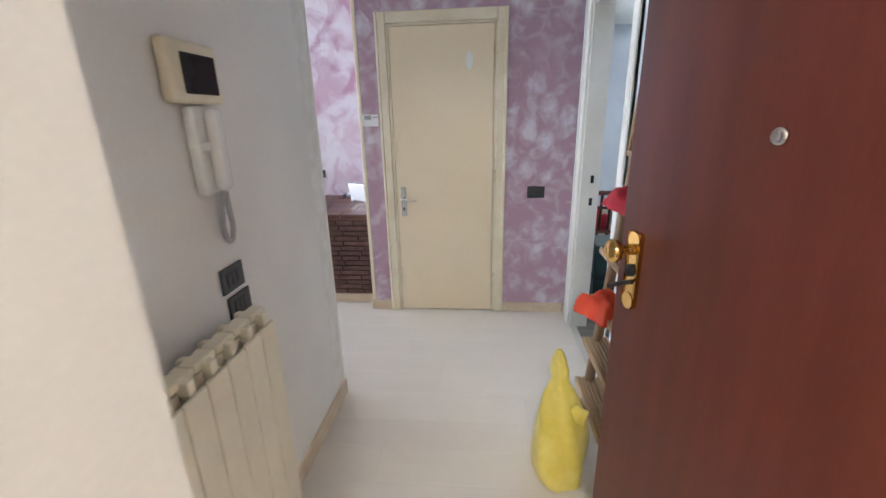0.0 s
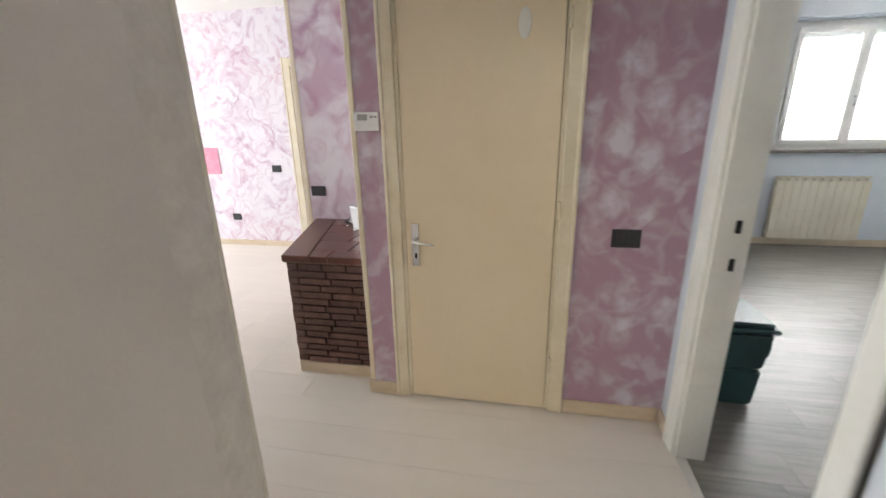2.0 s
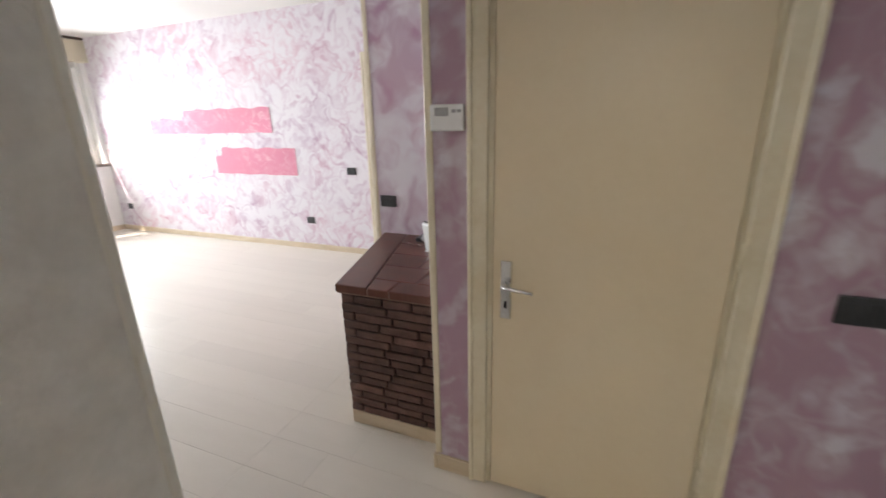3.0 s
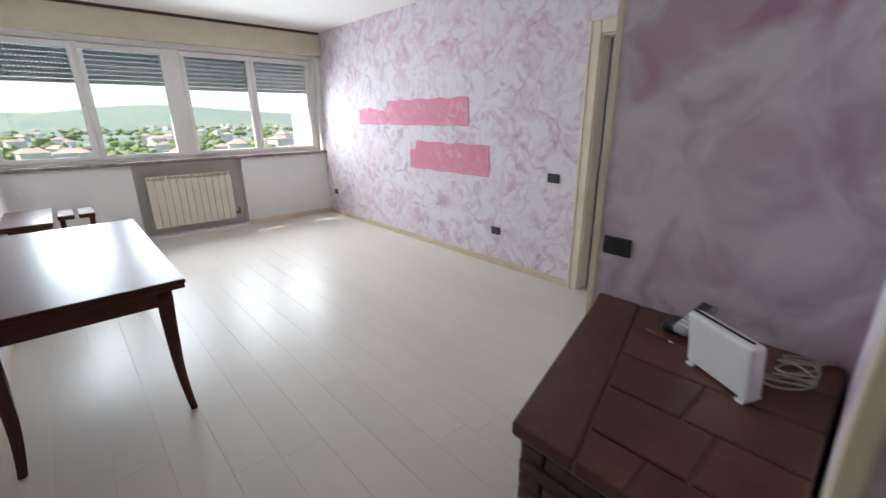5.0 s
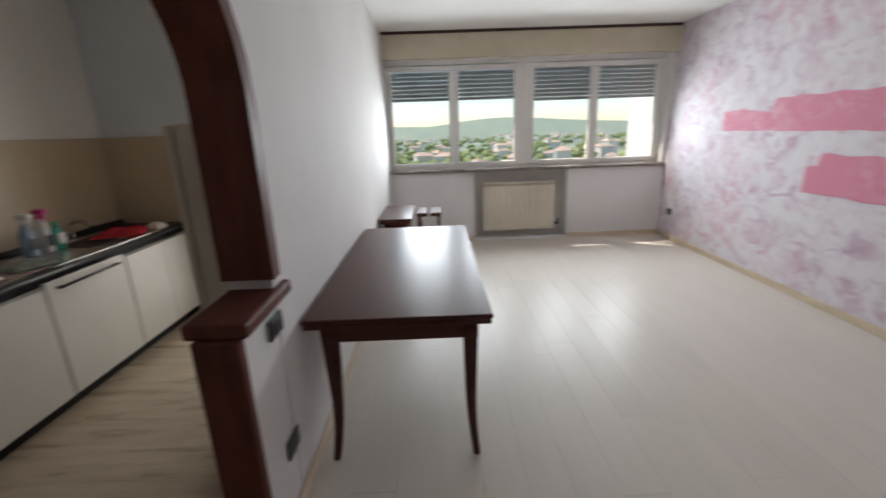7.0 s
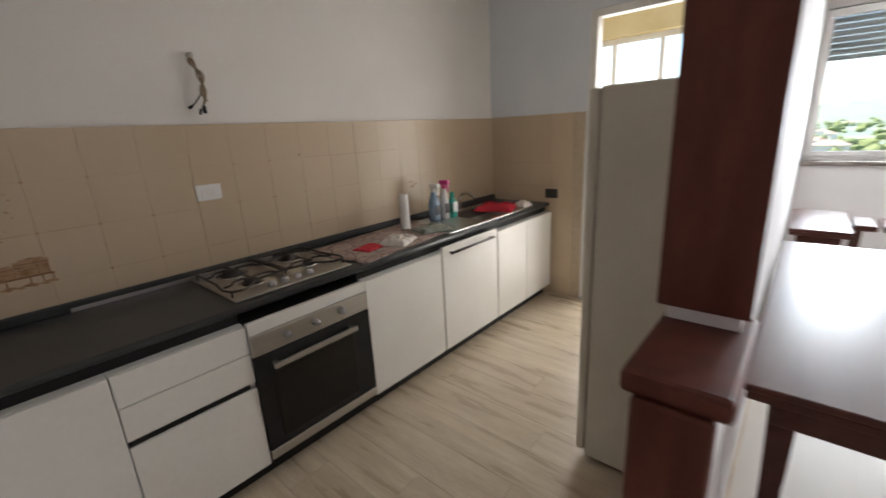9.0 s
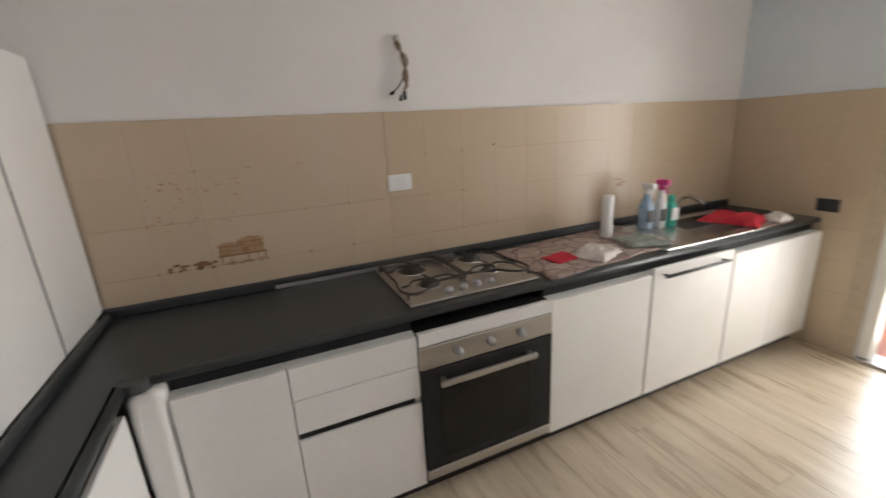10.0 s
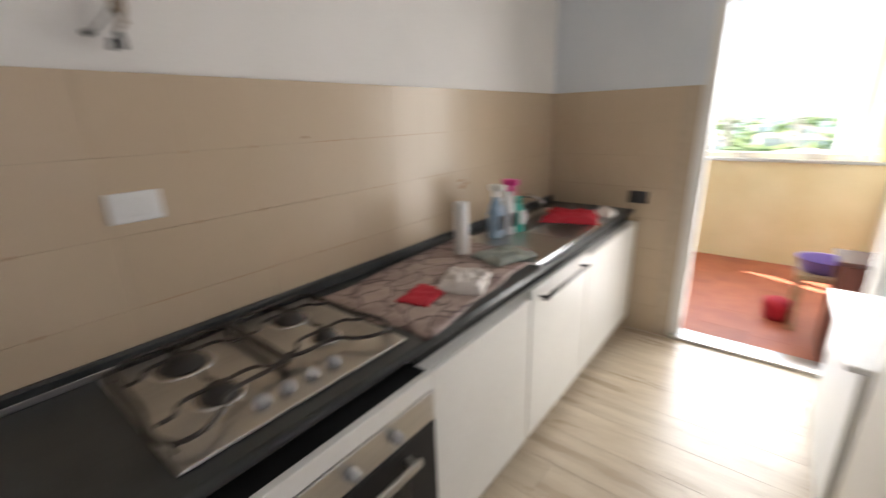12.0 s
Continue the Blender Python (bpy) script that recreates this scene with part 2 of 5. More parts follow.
    mixp.data_type = "RGBA"
    mixp.inputs[6].default_value, mixp.inputs[7].default_value = (*tones[1], 1), (*tones[2], 1)
    nt.links.new(r4.outputs[0], mixp.inputs[0])
    mix = nt.nodes.new("ShaderNodeMix")
    mix.data_type = "RGBA"
    mix.inputs[6].default_value = (*tones[0], 1)
    nt.links.new(mixp.outputs[2], mix.inputs[7])
    nt.links.new(top.outputs[0], mix.inputs[0])
    nt.links.new(mix.outputs[2], b.inputs["Base Color"])
    b.inputs["Roughness"].default_value = rough
    grain = noise_tex(90, 3)
    bp = nt.nodes.new("ShaderNodeBump")
    bp.inputs["Strength"].default_value, bp.inputs["Distance"].default_value = 0.15, 0.003
    nt.links.new(grain.outputs[0], bp.inputs["Height"])
    nt.links.new(bp.outputs[0], b.inputs["Normal"])
    return m


def glass_material(name, rough=0.0, color=(1, 1, 1)):
    m = bpy.data.materials.new(name)
    m.use_nodes = True
    nt = m.node_tree
    b = nt.nodes["Principled BSDF"]
    b.inputs["Base Color"].default_value = (*color, 1)
    b.inputs["Roughness"].default_value = rough
    b.inputs["Transmission Weight"].default_value = 1.0
    b.inputs["IOR"].default_value = 1.45
    return m


WHITE = material("white_wall_paint", (0.74, 0.72, 0.70), (0.82, 0.80, 0.78), 0.8, scale=1.6, fine=120, bump=0.12)
STUCCO = material("rough_white_plaster", (0.72, 0.70, 0.67), (0.84, 0.82, 0.79), 0.9, scale=14, fine=70, bump=0.9)
CEIL = material("ceiling_paint", (0.80, 0.78, 0.75), (0.85, 0.83, 0.80), 0.9, scale=1.2, fine=80, bump=0.08)
BLUEWHITE = material("cool_white_paint", (0.66, 0.70, 0.75), (0.74, 0.77, 0.81), 0.8, scale=1.5, fine=100, bump=0.12)
PINK_LIV = rag_paint("lilac_rag_paint", ((0.76, 0.72, 0.76), (0.52, 0.37, 0.48), (0.63, 0.37, 0.46)), 1.3, 0.42, 0.74, 2.8, 5.2, arcs=4.4)
PINK_BIG = rag_paint("lilac_swirl_paint", ((0.74, 0.70, 0.74), (0.46, 0.30, 0.41), (0.54, 0.29, 0.38)), 1.5, 0.37, 0.70, 2.0, 3.0, arcs=2.2)
MAUVE = rag_paint("mauve_dabbed_paint", ((0.44, 0.29, 0.37), (0.64, 0.60, 0.70), (0.70, 0.66, 0.69)), 0.25, 0.47, 0.70, 3.4, 9.0, swirl=0.16, dabs=8.0)
PATCH = rag_paint("pink_patch_paint", ((0.70, 0.25, 0.35), (0.78, 0.45, 0.54), (0.64, 0.18, 0.28)), 1.2, 0.46, 0.75, 4.0, 9.0)
CREAM = material("cream_lacquer", (0.77, 0.65, 0.465), (0.80, 0.685, 0.505), 0.35, scale=2.5, fine=40, bump=0.03, rough_var=0.06)
CREAM_TRIM = material("cream_trim_paint", (0.70, 0.61, 0.44), (0.80, 0.73, 0.58), 0.4, scale=5, fine=50, bump=0.08)
WHITE_TRIM = material("white_trim_paint", (0.76, 0.74, 0.68), (0.84, 0.82, 0.77), 0.4, scale=4, fine=50, bump=0.06)
BASEB = material("beige_skirting", (0.58, 0.46, 0.32), (0.70, 0.59, 0.45), 0.45, scale=4, fine=60, bump=0.06, stretch=(1, 1, 4))
MAHOG = material("mahogany_veneer", (0.100, 0.024, 0.016), (0.140, 0.036, 0.023), 0.34, scale=2.2, fine=45, bump=0.03, stretch=(6, 6, 0.6), spec=0.4, rough_var=0.05)
DARKWOOD = material("dark_walnut", (0.072, 0.025, 0.018), (0.096, 0.034, 0.024), 0.33, scale=3, fine=60, bump=0.03, stretch=(0.7, 6, 6), spec=0.24, rough_var=0.07)
ARCHWOOD = material("reddish_brown_wood", (0.085, 0.022, 0.015), (0.150, 0.045, 0.030), 0.52, scale=5, fine=60, bump=0.25, stretch=(3, 3, 0.8), spec=0.3)
DOORDARK = material("dark_brown_door", (0.05, 0.022, 0.014), (0.085, 0.04, 0.025), 0.35, scale=3, fine=50, bump=0.06, stretch=(5, 5, 0.7))
BRICK = material("brown_brick", (0.075, 0.036, 0.028), (0.155, 0.080, 0.062), 0.65, scale=14, fine=90, bump=0.5, per_object=0.25)
MORTAR_AND_SHADE = material("dark_mortar_and_gap_shade", (0.055, 0.032, 0.026), (0.09, 0.056, 0.045), 0.9, scale=20, fine=120, bump=0.4)
TOPTILE = material("dark_red_brown_tile", (0.085, 0.028, 0.019), (0.150, 0.056, 0.038), 0.36, scale=7, fine=60, bump=0.1, per_object=0.12)
GROUT = material("pale_brown_grout", (0.20, 0.13, 0.10), (0.28, 0.19, 0.15), 0.8, scale=20, fine=100, bump=0.2)
LAMINATE = material("whitened_oak_laminate", (0.70, 0.645, 0.575), (0.722, 0.668, 0.598), 0.34, scale=2.0, fine=16, bump=0.0, stretch=(0.8, 6, 6), per_object=0.025, rough_var=0.0, spec=0.25)
SEAM = material("floor_seam", (0.47, 0.42, 0.36), (0.54, 0.49, 0.42), 0.7, scale=5, fine=60, bump=0.05)
KTILE = material("wood_look_floor_tile", (0.45, 0.36, 0.26), (0.62, 0.53, 0.41), 0.28, scale=2.2, fine=16, bump=0.015, stretch=(7, 0.9, 7), per_object=0.06, rough_var=0.03)
KGROUT = material("floor_grout", (0.36, 0.29, 0.21), (0.44, 0.36, 0.27), 0.8, scale=20, fine=100)
GREYLAM = material("grey_oak_laminate", (0.13, 0.115, 0.10), (0.22, 0.20, 0.175), 0.45, scale=3.5, fine=30, bump=0.05, stretch=(0.8, 9, 9), per_object=0.12, rough_var=0.06)
REDTILE = material("terracotta_tile", (0.42, 0.12, 0.07), (0.52, 0.18, 0.10), 0.5, scale=6, fine=50, bump=0.1, per_object=0.08)
YELLOW = material("pale_yellow_plaster", (0.72, 0.60, 0.34), (0.80, 0.69, 0.44), 0.85, scale=3, fine=60, bump=0.2)
TILE = material("beige_wall_tile", (0.535, 0.425, 0.305), (0.555, 0.445, 0.325), 0.27, scale=2.5, fine=30, bump=0.0, per_object=0.012, rough_var=0.0)
TGROUT = material("tile_grout", (0.44, 0.355, 0.26), (0.50, 0.41, 0.31), 0.8, scale=25, fine=100, bump=0.1)
DECOR = material("brown_tile_drawing", (0.17, 0.085, 0.04), (0.27, 0.14, 0.065), 0.3, scale=40, fine=120, bump=0.0)
DECOR_LT = material("ochre_tile_drawing", (0.33, 0.19, 0.095), (0.42, 0.26, 0.14), 0.3, scale=40, fine=120, bump=0.0)
KWHITE = material("white_cabinet_laminate", (0.76, 0.75, 0.72), (0.83, 0.82, 0.79), 0.38, scale=2, fine=50, bump=0.02, rough_var=0.05)
COUNTER = material("anthracite_worktop", (0.026, 0.030, 0.032), (0.046, 0.051, 0.053), 0.36, scale=9, fine=160, bump=0.06)
BLACK = material("black_plastic", (0.010, 0.010, 0.011), (0.020, 0.020, 0.021), 0.5, scale=10, fine=80, bump=0.03, spec=0.25)
CHAR = material("charcoal_switch_plate", (0.030, 0.031, 0.034), (0.050, 0.051, 0.055), 0.35, scale=10, fine=80, bump=0.02)
STEEL = material("brushed_steel", (0.56, 0.55, 0.53), (0.61, 0.60, 0.58), 0.3, 1.0, scale=5, fine=120, bump=0.01, stretch=(0.6, 10, 10), rough_var=0.03)
CHROME = material("satin_chrome", (0.62, 0.62, 0.62), (0.74, 0.74, 0.73), 0.2, 1.0, scale=6, fine=60, bump=0.0)
BRASS = material("polished_brass", (0.66, 0.43, 0.13), (0.80, 0.55, 0.20), 0.16, 1.0, scale=8, fine=60, bump=0.02)
OVENGLASS = material("dark_oven_glass", (0.012, 0.011, 0.010), (0.022, 0.020, 0.018), 0.07, scale=4, fine=30, bump=0.0, rough_var=0.03, spec=0.25)
RAD = material("ivory_radiator_enamel", (0.70, 0.63, 0.49), (0.78, 0.72, 0.59), 0.4, scale=4, fine=60, bump=0.05)
PVC = material("white_window_plastic", (0.74, 0.72, 0.68), (0.82, 0.80, 0.77), 0.4, scale=5, fine=60, bump=0.03)
BEIGEBOX = material("beige_shutter_box", (0.55, 0.49, 0.36), (0.63, 0.57, 0.44), 0.6, scale=3, fine=50, bump=0.08)
SLAT = material("grey_green_shutter_slat", (0.36, 0.39, 0.37), (0.45, 0.48, 0.46), 0.5, scale=8, fine=60, bump=0.08)
MARBLE = material("grey_brown_sill_stone", (0.16, 0.13, 0.11), (0.26, 0.22, 0.19), 0.25, scale=12, fine=60, bump=0.05)
GREIGE = material("grey_niche_paint", (0.54, 0.51, 0.46), (0.60, 0.57, 0.52), 0.8, scale=4, fine=80, bump=0.1)
WOOD = material("pale_pine", (0.36, 0.24, 0.13), (0.50, 0.36, 0.21), 0.5, scale=5, fine=60, bump=0.12, stretch=(6, 0.9, 6))
WOODRAIL = material("worn_beech_rail", (0.27, 0.17, 0.10), (0.42, 0.29, 0.18), 0.5, scale=5, fine=60, bump=0.12, stretch=(6, 6, 0.8))
SLATE = material("grey_slate_board", (0.10, 0.095, 0.095), (0.15, 0.145, 0.14), 0.7, scale=4, fine=60, bump=0.06)
RED = material("red_fabric", (0.45, 0.012, 0.03), (0.60, 0.025, 0.05), 0.75, scale=10, fine=200, bump=0.25)
ORANGE = material("orange_red_fabric", (0.68, 0.05, 0.02), (0.80, 0.10, 0.035), 0.7, scale=10, fine=200, bump=0.25)
YBAG = material("yellow_plastic_bag", (0.72, 0.58, 0.09), (0.82, 0.70, 0.20), 0.35, scale=9, fine=40, bump=0.4)
GREENBIN = material("dark_green_plastic", (0.012, 0.045, 0.045), (0.022, 0.065, 0.062), 0.45, scale=8, fine=90, bump=0.08)
WPLAST = material("glossy_white_plastic", (0.78, 0.78, 0.78), (0.85, 0.85, 0.85), 0.25, scale=5, fine=50, bump=0.0)
GPLAST = material("grey_plastic", (0.30, 0.30, 0.31), (0.42, 0.42, 0.43), 0.4, scale=8, fine=60, bump=0.02)
CABLE = material("grey_cable", (0.30, 0.27, 0.23), (0.42, 0.38, 0.33), 0.5, scale=20, fine=80)
DKCABLE = material("twisted_brown_cable", (0.12, 0.08, 0.05), (0.30, 0.22, 0.14), 0.6, scale=60, fine=120, bump=0.3)
RUST = material("cast_black_grate", (0.016, 0.013, 0.012), (0.035, 0.028, 0.024), 0.55, scale=30, fine=120, bump=0.2)


def stone_print(name):
    """Oilcloth printed with rounded stones between dark joints."""
    m = bpy.data.materials.new(name)
    m.use_nodes = True
    nt = m.node_tree
    b = nt.nodes["Principled BSDF"]
    tc = nt.nodes.new("ShaderNodeTexCoord")
    mp = nt.nodes.new("ShaderNodeMapping")
    mp.inputs["Scale"].default_value = (1.0, 1.5, 0.05)
    wob = nt.nodes.new("ShaderNodeTexNoise")
    wob.inputs["Scale"].default_value = 9
    add = nt.nodes.new("ShaderNodeVectorMath")
    add.operation = "MULTIPLY_ADD"
    add.inputs[1].default_value = (0.14, 0.14, 0.14)
    nt.links.new(tc.outputs["Object"], wob.inputs[0])
    nt.links.new(wob.outputs["Color"], add.inputs[0])
    nt.links.new(tc.outputs["Object"], add.inputs[2])
    nt.links.new(add.outputs[0], mp.inputs[0])
    edge, cell = nt.nodes.new("ShaderNodeTexVoronoi"), nt.nodes.new("ShaderNodeTexVoronoi")
    edge.feature = "DISTANCE_TO_EDGE"
    for v in (edge, cell):
        v.inputs["Scale"].default_value = 8.0
        nt.links.new(mp.outputs[0], v.inputs[0])
    rj = nt.nodes.new("ShaderNodeMapRange")
    rj.inputs[1].default_value, rj.inputs[2].default_value = 0.0, 0.07
    nt.links.new(edge.outputs["Distance"], rj.inputs[0])
    sep = nt.nodes.new("ShaderNodeSeparateColor")
    nt.links.new(cell.outputs["Color"], sep.inputs[0])
    grain = nt.nodes.new("ShaderNodeTexNoise")
    grain.inputs["Scale"].default_value, grain.inputs["Detail"].default_value = 35, 4
    nt.links.new(tc.outputs["Object"], grain.inputs[0])
    tone = nt.nodes.new("ShaderNodeMath")
    tone.operation = "MULTIPLY_ADD"
    tone.inputs[1].default_value = 0.45
    nt.links.new(sep.outputs[0], tone.inputs[0])
    nt.links.new(grain.outputs[0], tone.inputs[2])
    stone, both = nt.nodes.new("ShaderNodeMix"), nt.nodes.new("ShaderNodeMix")
    stone.data_type = both.data_type = "RGBA"
    stone.inputs[6].default_value, stone.inputs[7].default_value = (0.15, 0.085, 0.08, 1), (0.46, 0.36, 0.32, 1)
    both.inputs[6].default_value = (0.075, 0.04, 0.042, 1)
    nt.links.new(tone.outputs[0], stone.inputs[0])
    nt.links.new(rj.outputs[0], both.inputs[0])
    nt.links.new(stone.outputs[2], both.inputs[7])
    nt.links.new(both.outputs[2], b.inputs["Base Color"])
    b.inputs["Roughness"].default_value = 0.45
    return m


OIL = stone_print("stone_print_oilcloth")
PAPER = material("crumpled_white_paper", (0.66, 0.60, 0.56), (0.80, 0.76, 0.72), 0.8, scale=12, fine=60, bump=0.4)
GREYCLOTH = material("grey_green_cloth", (0.22, 0.25, 0.22), (0.38, 0.40, 0.36), 0.9, scale=14, fine=120, bump=0.4)
BLUELIQ = material("blue_detergent_bottle", (0.20, 0.34, 0.52), (0.48, 0.60, 0.72), 0.2, scale=9, fine=30, bump=0.0)
TURQ = material("turquoise_plastic", (0.04, 0.42, 0.33), (0.07, 0.52, 0.42), 0.3, scale=9, fine=50, bump=0.0)
MAGENTA = material("magenta_plastic", (0.55, 0.03, 0.20), (0.66, 0.05, 0.27), 0.3, scale=9, fine=50, bump=0.0)
PURPLE = material("purple_plastic", (0.20, 0.12, 0.42), (0.28, 0.18, 0.52), 0.4, scale=9, fine=50, bump=0.02)
FRIDGE = material("beige_fridge_enamel", (0.60, 0.55, 0.47), (0.66, 0.61, 0.53), 0.4, scale=3, fine=60, bump=0.03)
GLASS = glass_material("window_glass")
FROST = glass_material("frosted_glass", 0.6)
# Aerial haze is put into this colour: hills lightened and turned bluish.
HAZY_HILL = material("haze_tinted_woodland", (0.14, 0.20, 0.165), (0.27, 0.31, 0.21), 0.9, scale=0.02, fine=0.2, bump=0.0)
LEAF = material("far_foliage", (0.12, 0.17, 0.05), (0.26, 0.29, 0.10), 0.8, scale=0.1, fine=1.5, bump=0.0)
HOUSE = material("far_render", (0.62, 0.56, 0.48), (0.78, 0.74, 0.68), 0.85, scale=0.05, fine=0.6, bump=0.0)
ROOF = material("far_roof_tile", (0.44, 0.30, 0.22), (0.56, 0.42, 0.34), 0.85, scale=0.1, fine=1.0, bump=0.0)
EXTWALL = material("exterior_render", (0.72, 0.70, 0.66), (0.80, 0.78, 0.74), 0.85, scale=2, fine=60, bump=0.2)

# ---------------- the large structure ----------------
H = 2.64            # ceiling height
YD, YB, YL = 3.59, 4.60, 6.18       # door wall, wall over the brick counter, long living wall
XW = -6.60          # window wall
YS0, YS1 = 2.365, 2.52               # wall between kitchen and living room
YK = 0.414          # kitchen's tiled wall
XH = -0.26          # hall's wall with the radiator
XR = 1.17           # hall's other wall

structure(box("floor_slab", -6.9, 5.1, -2.2, 7.9, -0.30, -0.02, SEAM), "pale seam bed under the plank floors", "floor")
structure(box("ceiling", XW - 0.3, 5.1, -2.2, 7.9, H, H + 0.2, CEIL), "plain white painted ceiling", "ceiling")

wall("wall_hall_doors", "y", YD, YD + 0.10, -0.35, XR, 0, H, [(-0.14, 0.62, 0, 2.10)], MAUVE, "mauve rag-painted wall round the cream door")
wall("wall_closet_side", "x", -0.35, -0.25, YD + 0.10, YB, 0, H, [], PINK_BIG, "lilac rag-painted side wall beside the counter")
wall("wall_closet_back", "y", 4.40, 4.5, -0.25, XR, 0, H, [], WHITE, "plain wall closing the closet")
wall("wall_counter", "y", YB, YB + 0.1, -1.18, -0.25, 0, H, [], PINK_BIG, "lilac swirl-painted wall over the brick counter")
wall("wall_recess", "x", -1.18, -1.08, YB + 0.1, 7.6, 0, H, [], PINK_LIV, "lilac rag-painted recess wall")
wall("wall_living_long", "y", YL, YL + 0.12, XW, -1.18, 0, H, [(-2.11, -1.36, 0, 2.06)], PINK_LIV, "long white wall rag-painted with lilac swirls")
wall("wall_corridor", "y", 7.53, 7.63, -3.4, -1.08, 0, H, [(-2.13, -1.33, 0, 2.08)], WHITE, "plain white corridor wall")
wall("wall_corridor_end", "x", -3.4, -3.3, YL + 0.12, 7.53, 0, H, [], WHITE, "plain white corridor end wall")
wall("wall_window", "x", XW - 0.28, XW, YS1 - 0.02, YL + 0.12, 0, H, [(2.53, 6.12, 0.975, 2.35), (3.635, 4.89, 0.03, 0.955)], WHITE, "white wall under the long window")
structure(box("niche_back", XW - 0.27, XW - 0.13, 3.635, 4.89, 0.03, 0.955, GREIGE), "grey radiator niche back", "wall")
wall("wall_hall_left", "x", XH - 0.12, XH, 0.86, YS0, 0, H, [], WHITE, "off-white hall wall with the intercom")
wall("wall_living_short", "y", YS0, YS1 - 0.02, -1.25, XH - 0.0, 0, H, [], STUCCO, "rough white plaster wall beside the arch")
wall("wall_living_side", "y", YS0, YS1, XW - 0.28, -2.455, 0, H, [], WHITE, "white living room side wall")
wall("wall_kitchen_tiled", "y", YK - 0.14, YK - 0.012, XK - 0.2, XH - 0.12, 0, H, [], WHITE, "white kitchen wall above beige tiles")
wall("wall_kitchen_balcony", "x", XK - 0.14, XK - 0.012, YK - 0.012, YS0, 0, H, [(1.27, 2.14, 0, 2.2)], BLUEWHITE, "white kitchen wall with the balcony door")
wall("wall_entrance", "y", 0.56, 0.86, -0.36, 2.0, 0, H, [(0.19, 1.13, 0, 2.12)], WHITE, "thick white entrance wall with the doorway")
wall("wall_hall_right", "x", XR, XR + 0.12, 0.86, YD + 0.9, 0, H, [(2.58, 3.37, 0, 2.12)], BLUEWHITE, "cool white hall wall with the bedroom doorway")
wall("wall_bedroom_window", "y", 7.0, 7.25, XR - 0.1, 5.0, 0, H, [(3.13, 4.5, 1.08, 2.36)], BLUEWHITE, "cool white bedroom wall with the window")
wall("wall_bedroom_left", "x", XR + 0.0, XR + 0.10, YD + 0.9, 7.0, 0, H, [], BLUEWHITE, "cool white bedroom side wall")
wall("wall_bedroom_right", "x", 4.9, 5.0, 0.86, 7.0, 0, H, [], BLUEWHITE, "cool white bedroom end wall")
wall("wall_bedroom_back", "y", 0.86, 0.96, XR + 0.12, 5.0, 0, H, [], BLUEWHITE, "cool white bedroom back wall")
wall("wall_landing_back", "y", -2.1, -2.0, -0.36, 2.2, 0, H, [], CREAM_TRIM, "cream landing wall")
wall("wall_landing_left", "x", -0.36, -0.26, -2.0, 0.56, 0, H, [], CREAM_TRIM, "cream landing side wall")
wall("wall_landing_right", "x", 2.0, 2.1, -2.0, 0.86, 0, H, [], CREAM_TRIM, "cream landing side wall")

# arch between living room and kitchen: half wall, reveal and curved head
AX0, AX1, SPR, RISE = -2.455, -1.25, 1.60, 0.52


def arch_z(x):
    u = (x - (AX0 + AX1) / 2) / ((AX1 - AX0) / 2)
    return SPR + RISE * math.sqrt(max(0.0, 1 - u * u))


def arch_path(n=28):
    pts = [(AX0 + (AX1 - AX0) * (1 - math.cos(math.pi * i / n)) / 2) for i in range(n + 1)]
    return [(x, arch_z(x)) for x in pts]


bm = bmesh.new()
ap = arch_path()
for (xa, za), (xb, zb) in zip(ap, ap[1:]):
    q = [[bm.verts.new((x, y, z)) for x, z in ((xa, za), (xb, zb), (xb, H), (xa, H))] for y in (YS0, YS1)]
    bm.faces.new(q[0]), bm.faces.new(q[1][::-1]), bm.faces.new((q[0][0], q[0][1], q[1][1], q[1][0]))
bmesh.ops.remove_doubles(bm, verts=bm.verts[:], dist=1e-5)
structure(finish("wall_arch", bm, WHITE), "white wall head above the kitchen arch", "wall")
structure(box("half_wall", -2.18, -2.455, YS0 + 0.020, YS1 - 0.004, 0, 0.90, WHITE), "white half wall under the brown ledge", "wall")

trim = thing("arch_trim", (-1.9, 2.42, 0), "reddish-brown wooden lining of the kitchen arch", "arch", kind="structure")


def arch_strip(name, y0, y1, out, inn):
    """A moulding that follows the arch, from out (towards the wall) to inn (towards the opening)."""
    pts = [(AX0, 0.99)] + arch_path() + [(AX1, 0.0)]
    bm = bmesh.new()
    prev = None
    for i, (x, z) in enumerate(pts):
        a, b = pts[max(0, i - 1)], pts[min(len(pts) - 1, i + 1)]
        tx, tz = b[0] - a[0], b[1] - a[1]
        l = math.hypot(tx, tz)
        nx, nz = -tz / l, tx / l           # outwards
        wob = 0.004 * math.sin(i * 2.3)
        o, n = (x + nx * (out + wob), z + nz * (out + wob)), (x - nx * inn, z - nz * inn)
        ring = [bm.verts.new((o[0], y0, o[1])), bm.verts.new((o[0], y1, o[1])), bm.verts.new((n[0], y1, n[1])), bm.verts.new((n[0], y0, n[1]))]
        if prev:
            for k in range(4):
                bm.faces.new((prev[k], prev[(k + 1) % 4], ring[(k + 1) % 4], ring[k]))
        else:
            bm.faces.new(ring)
        prev = ring
    bm.faces.new(prev[::-1])
    return finish(name, bm, ARCHWOOD, trim)


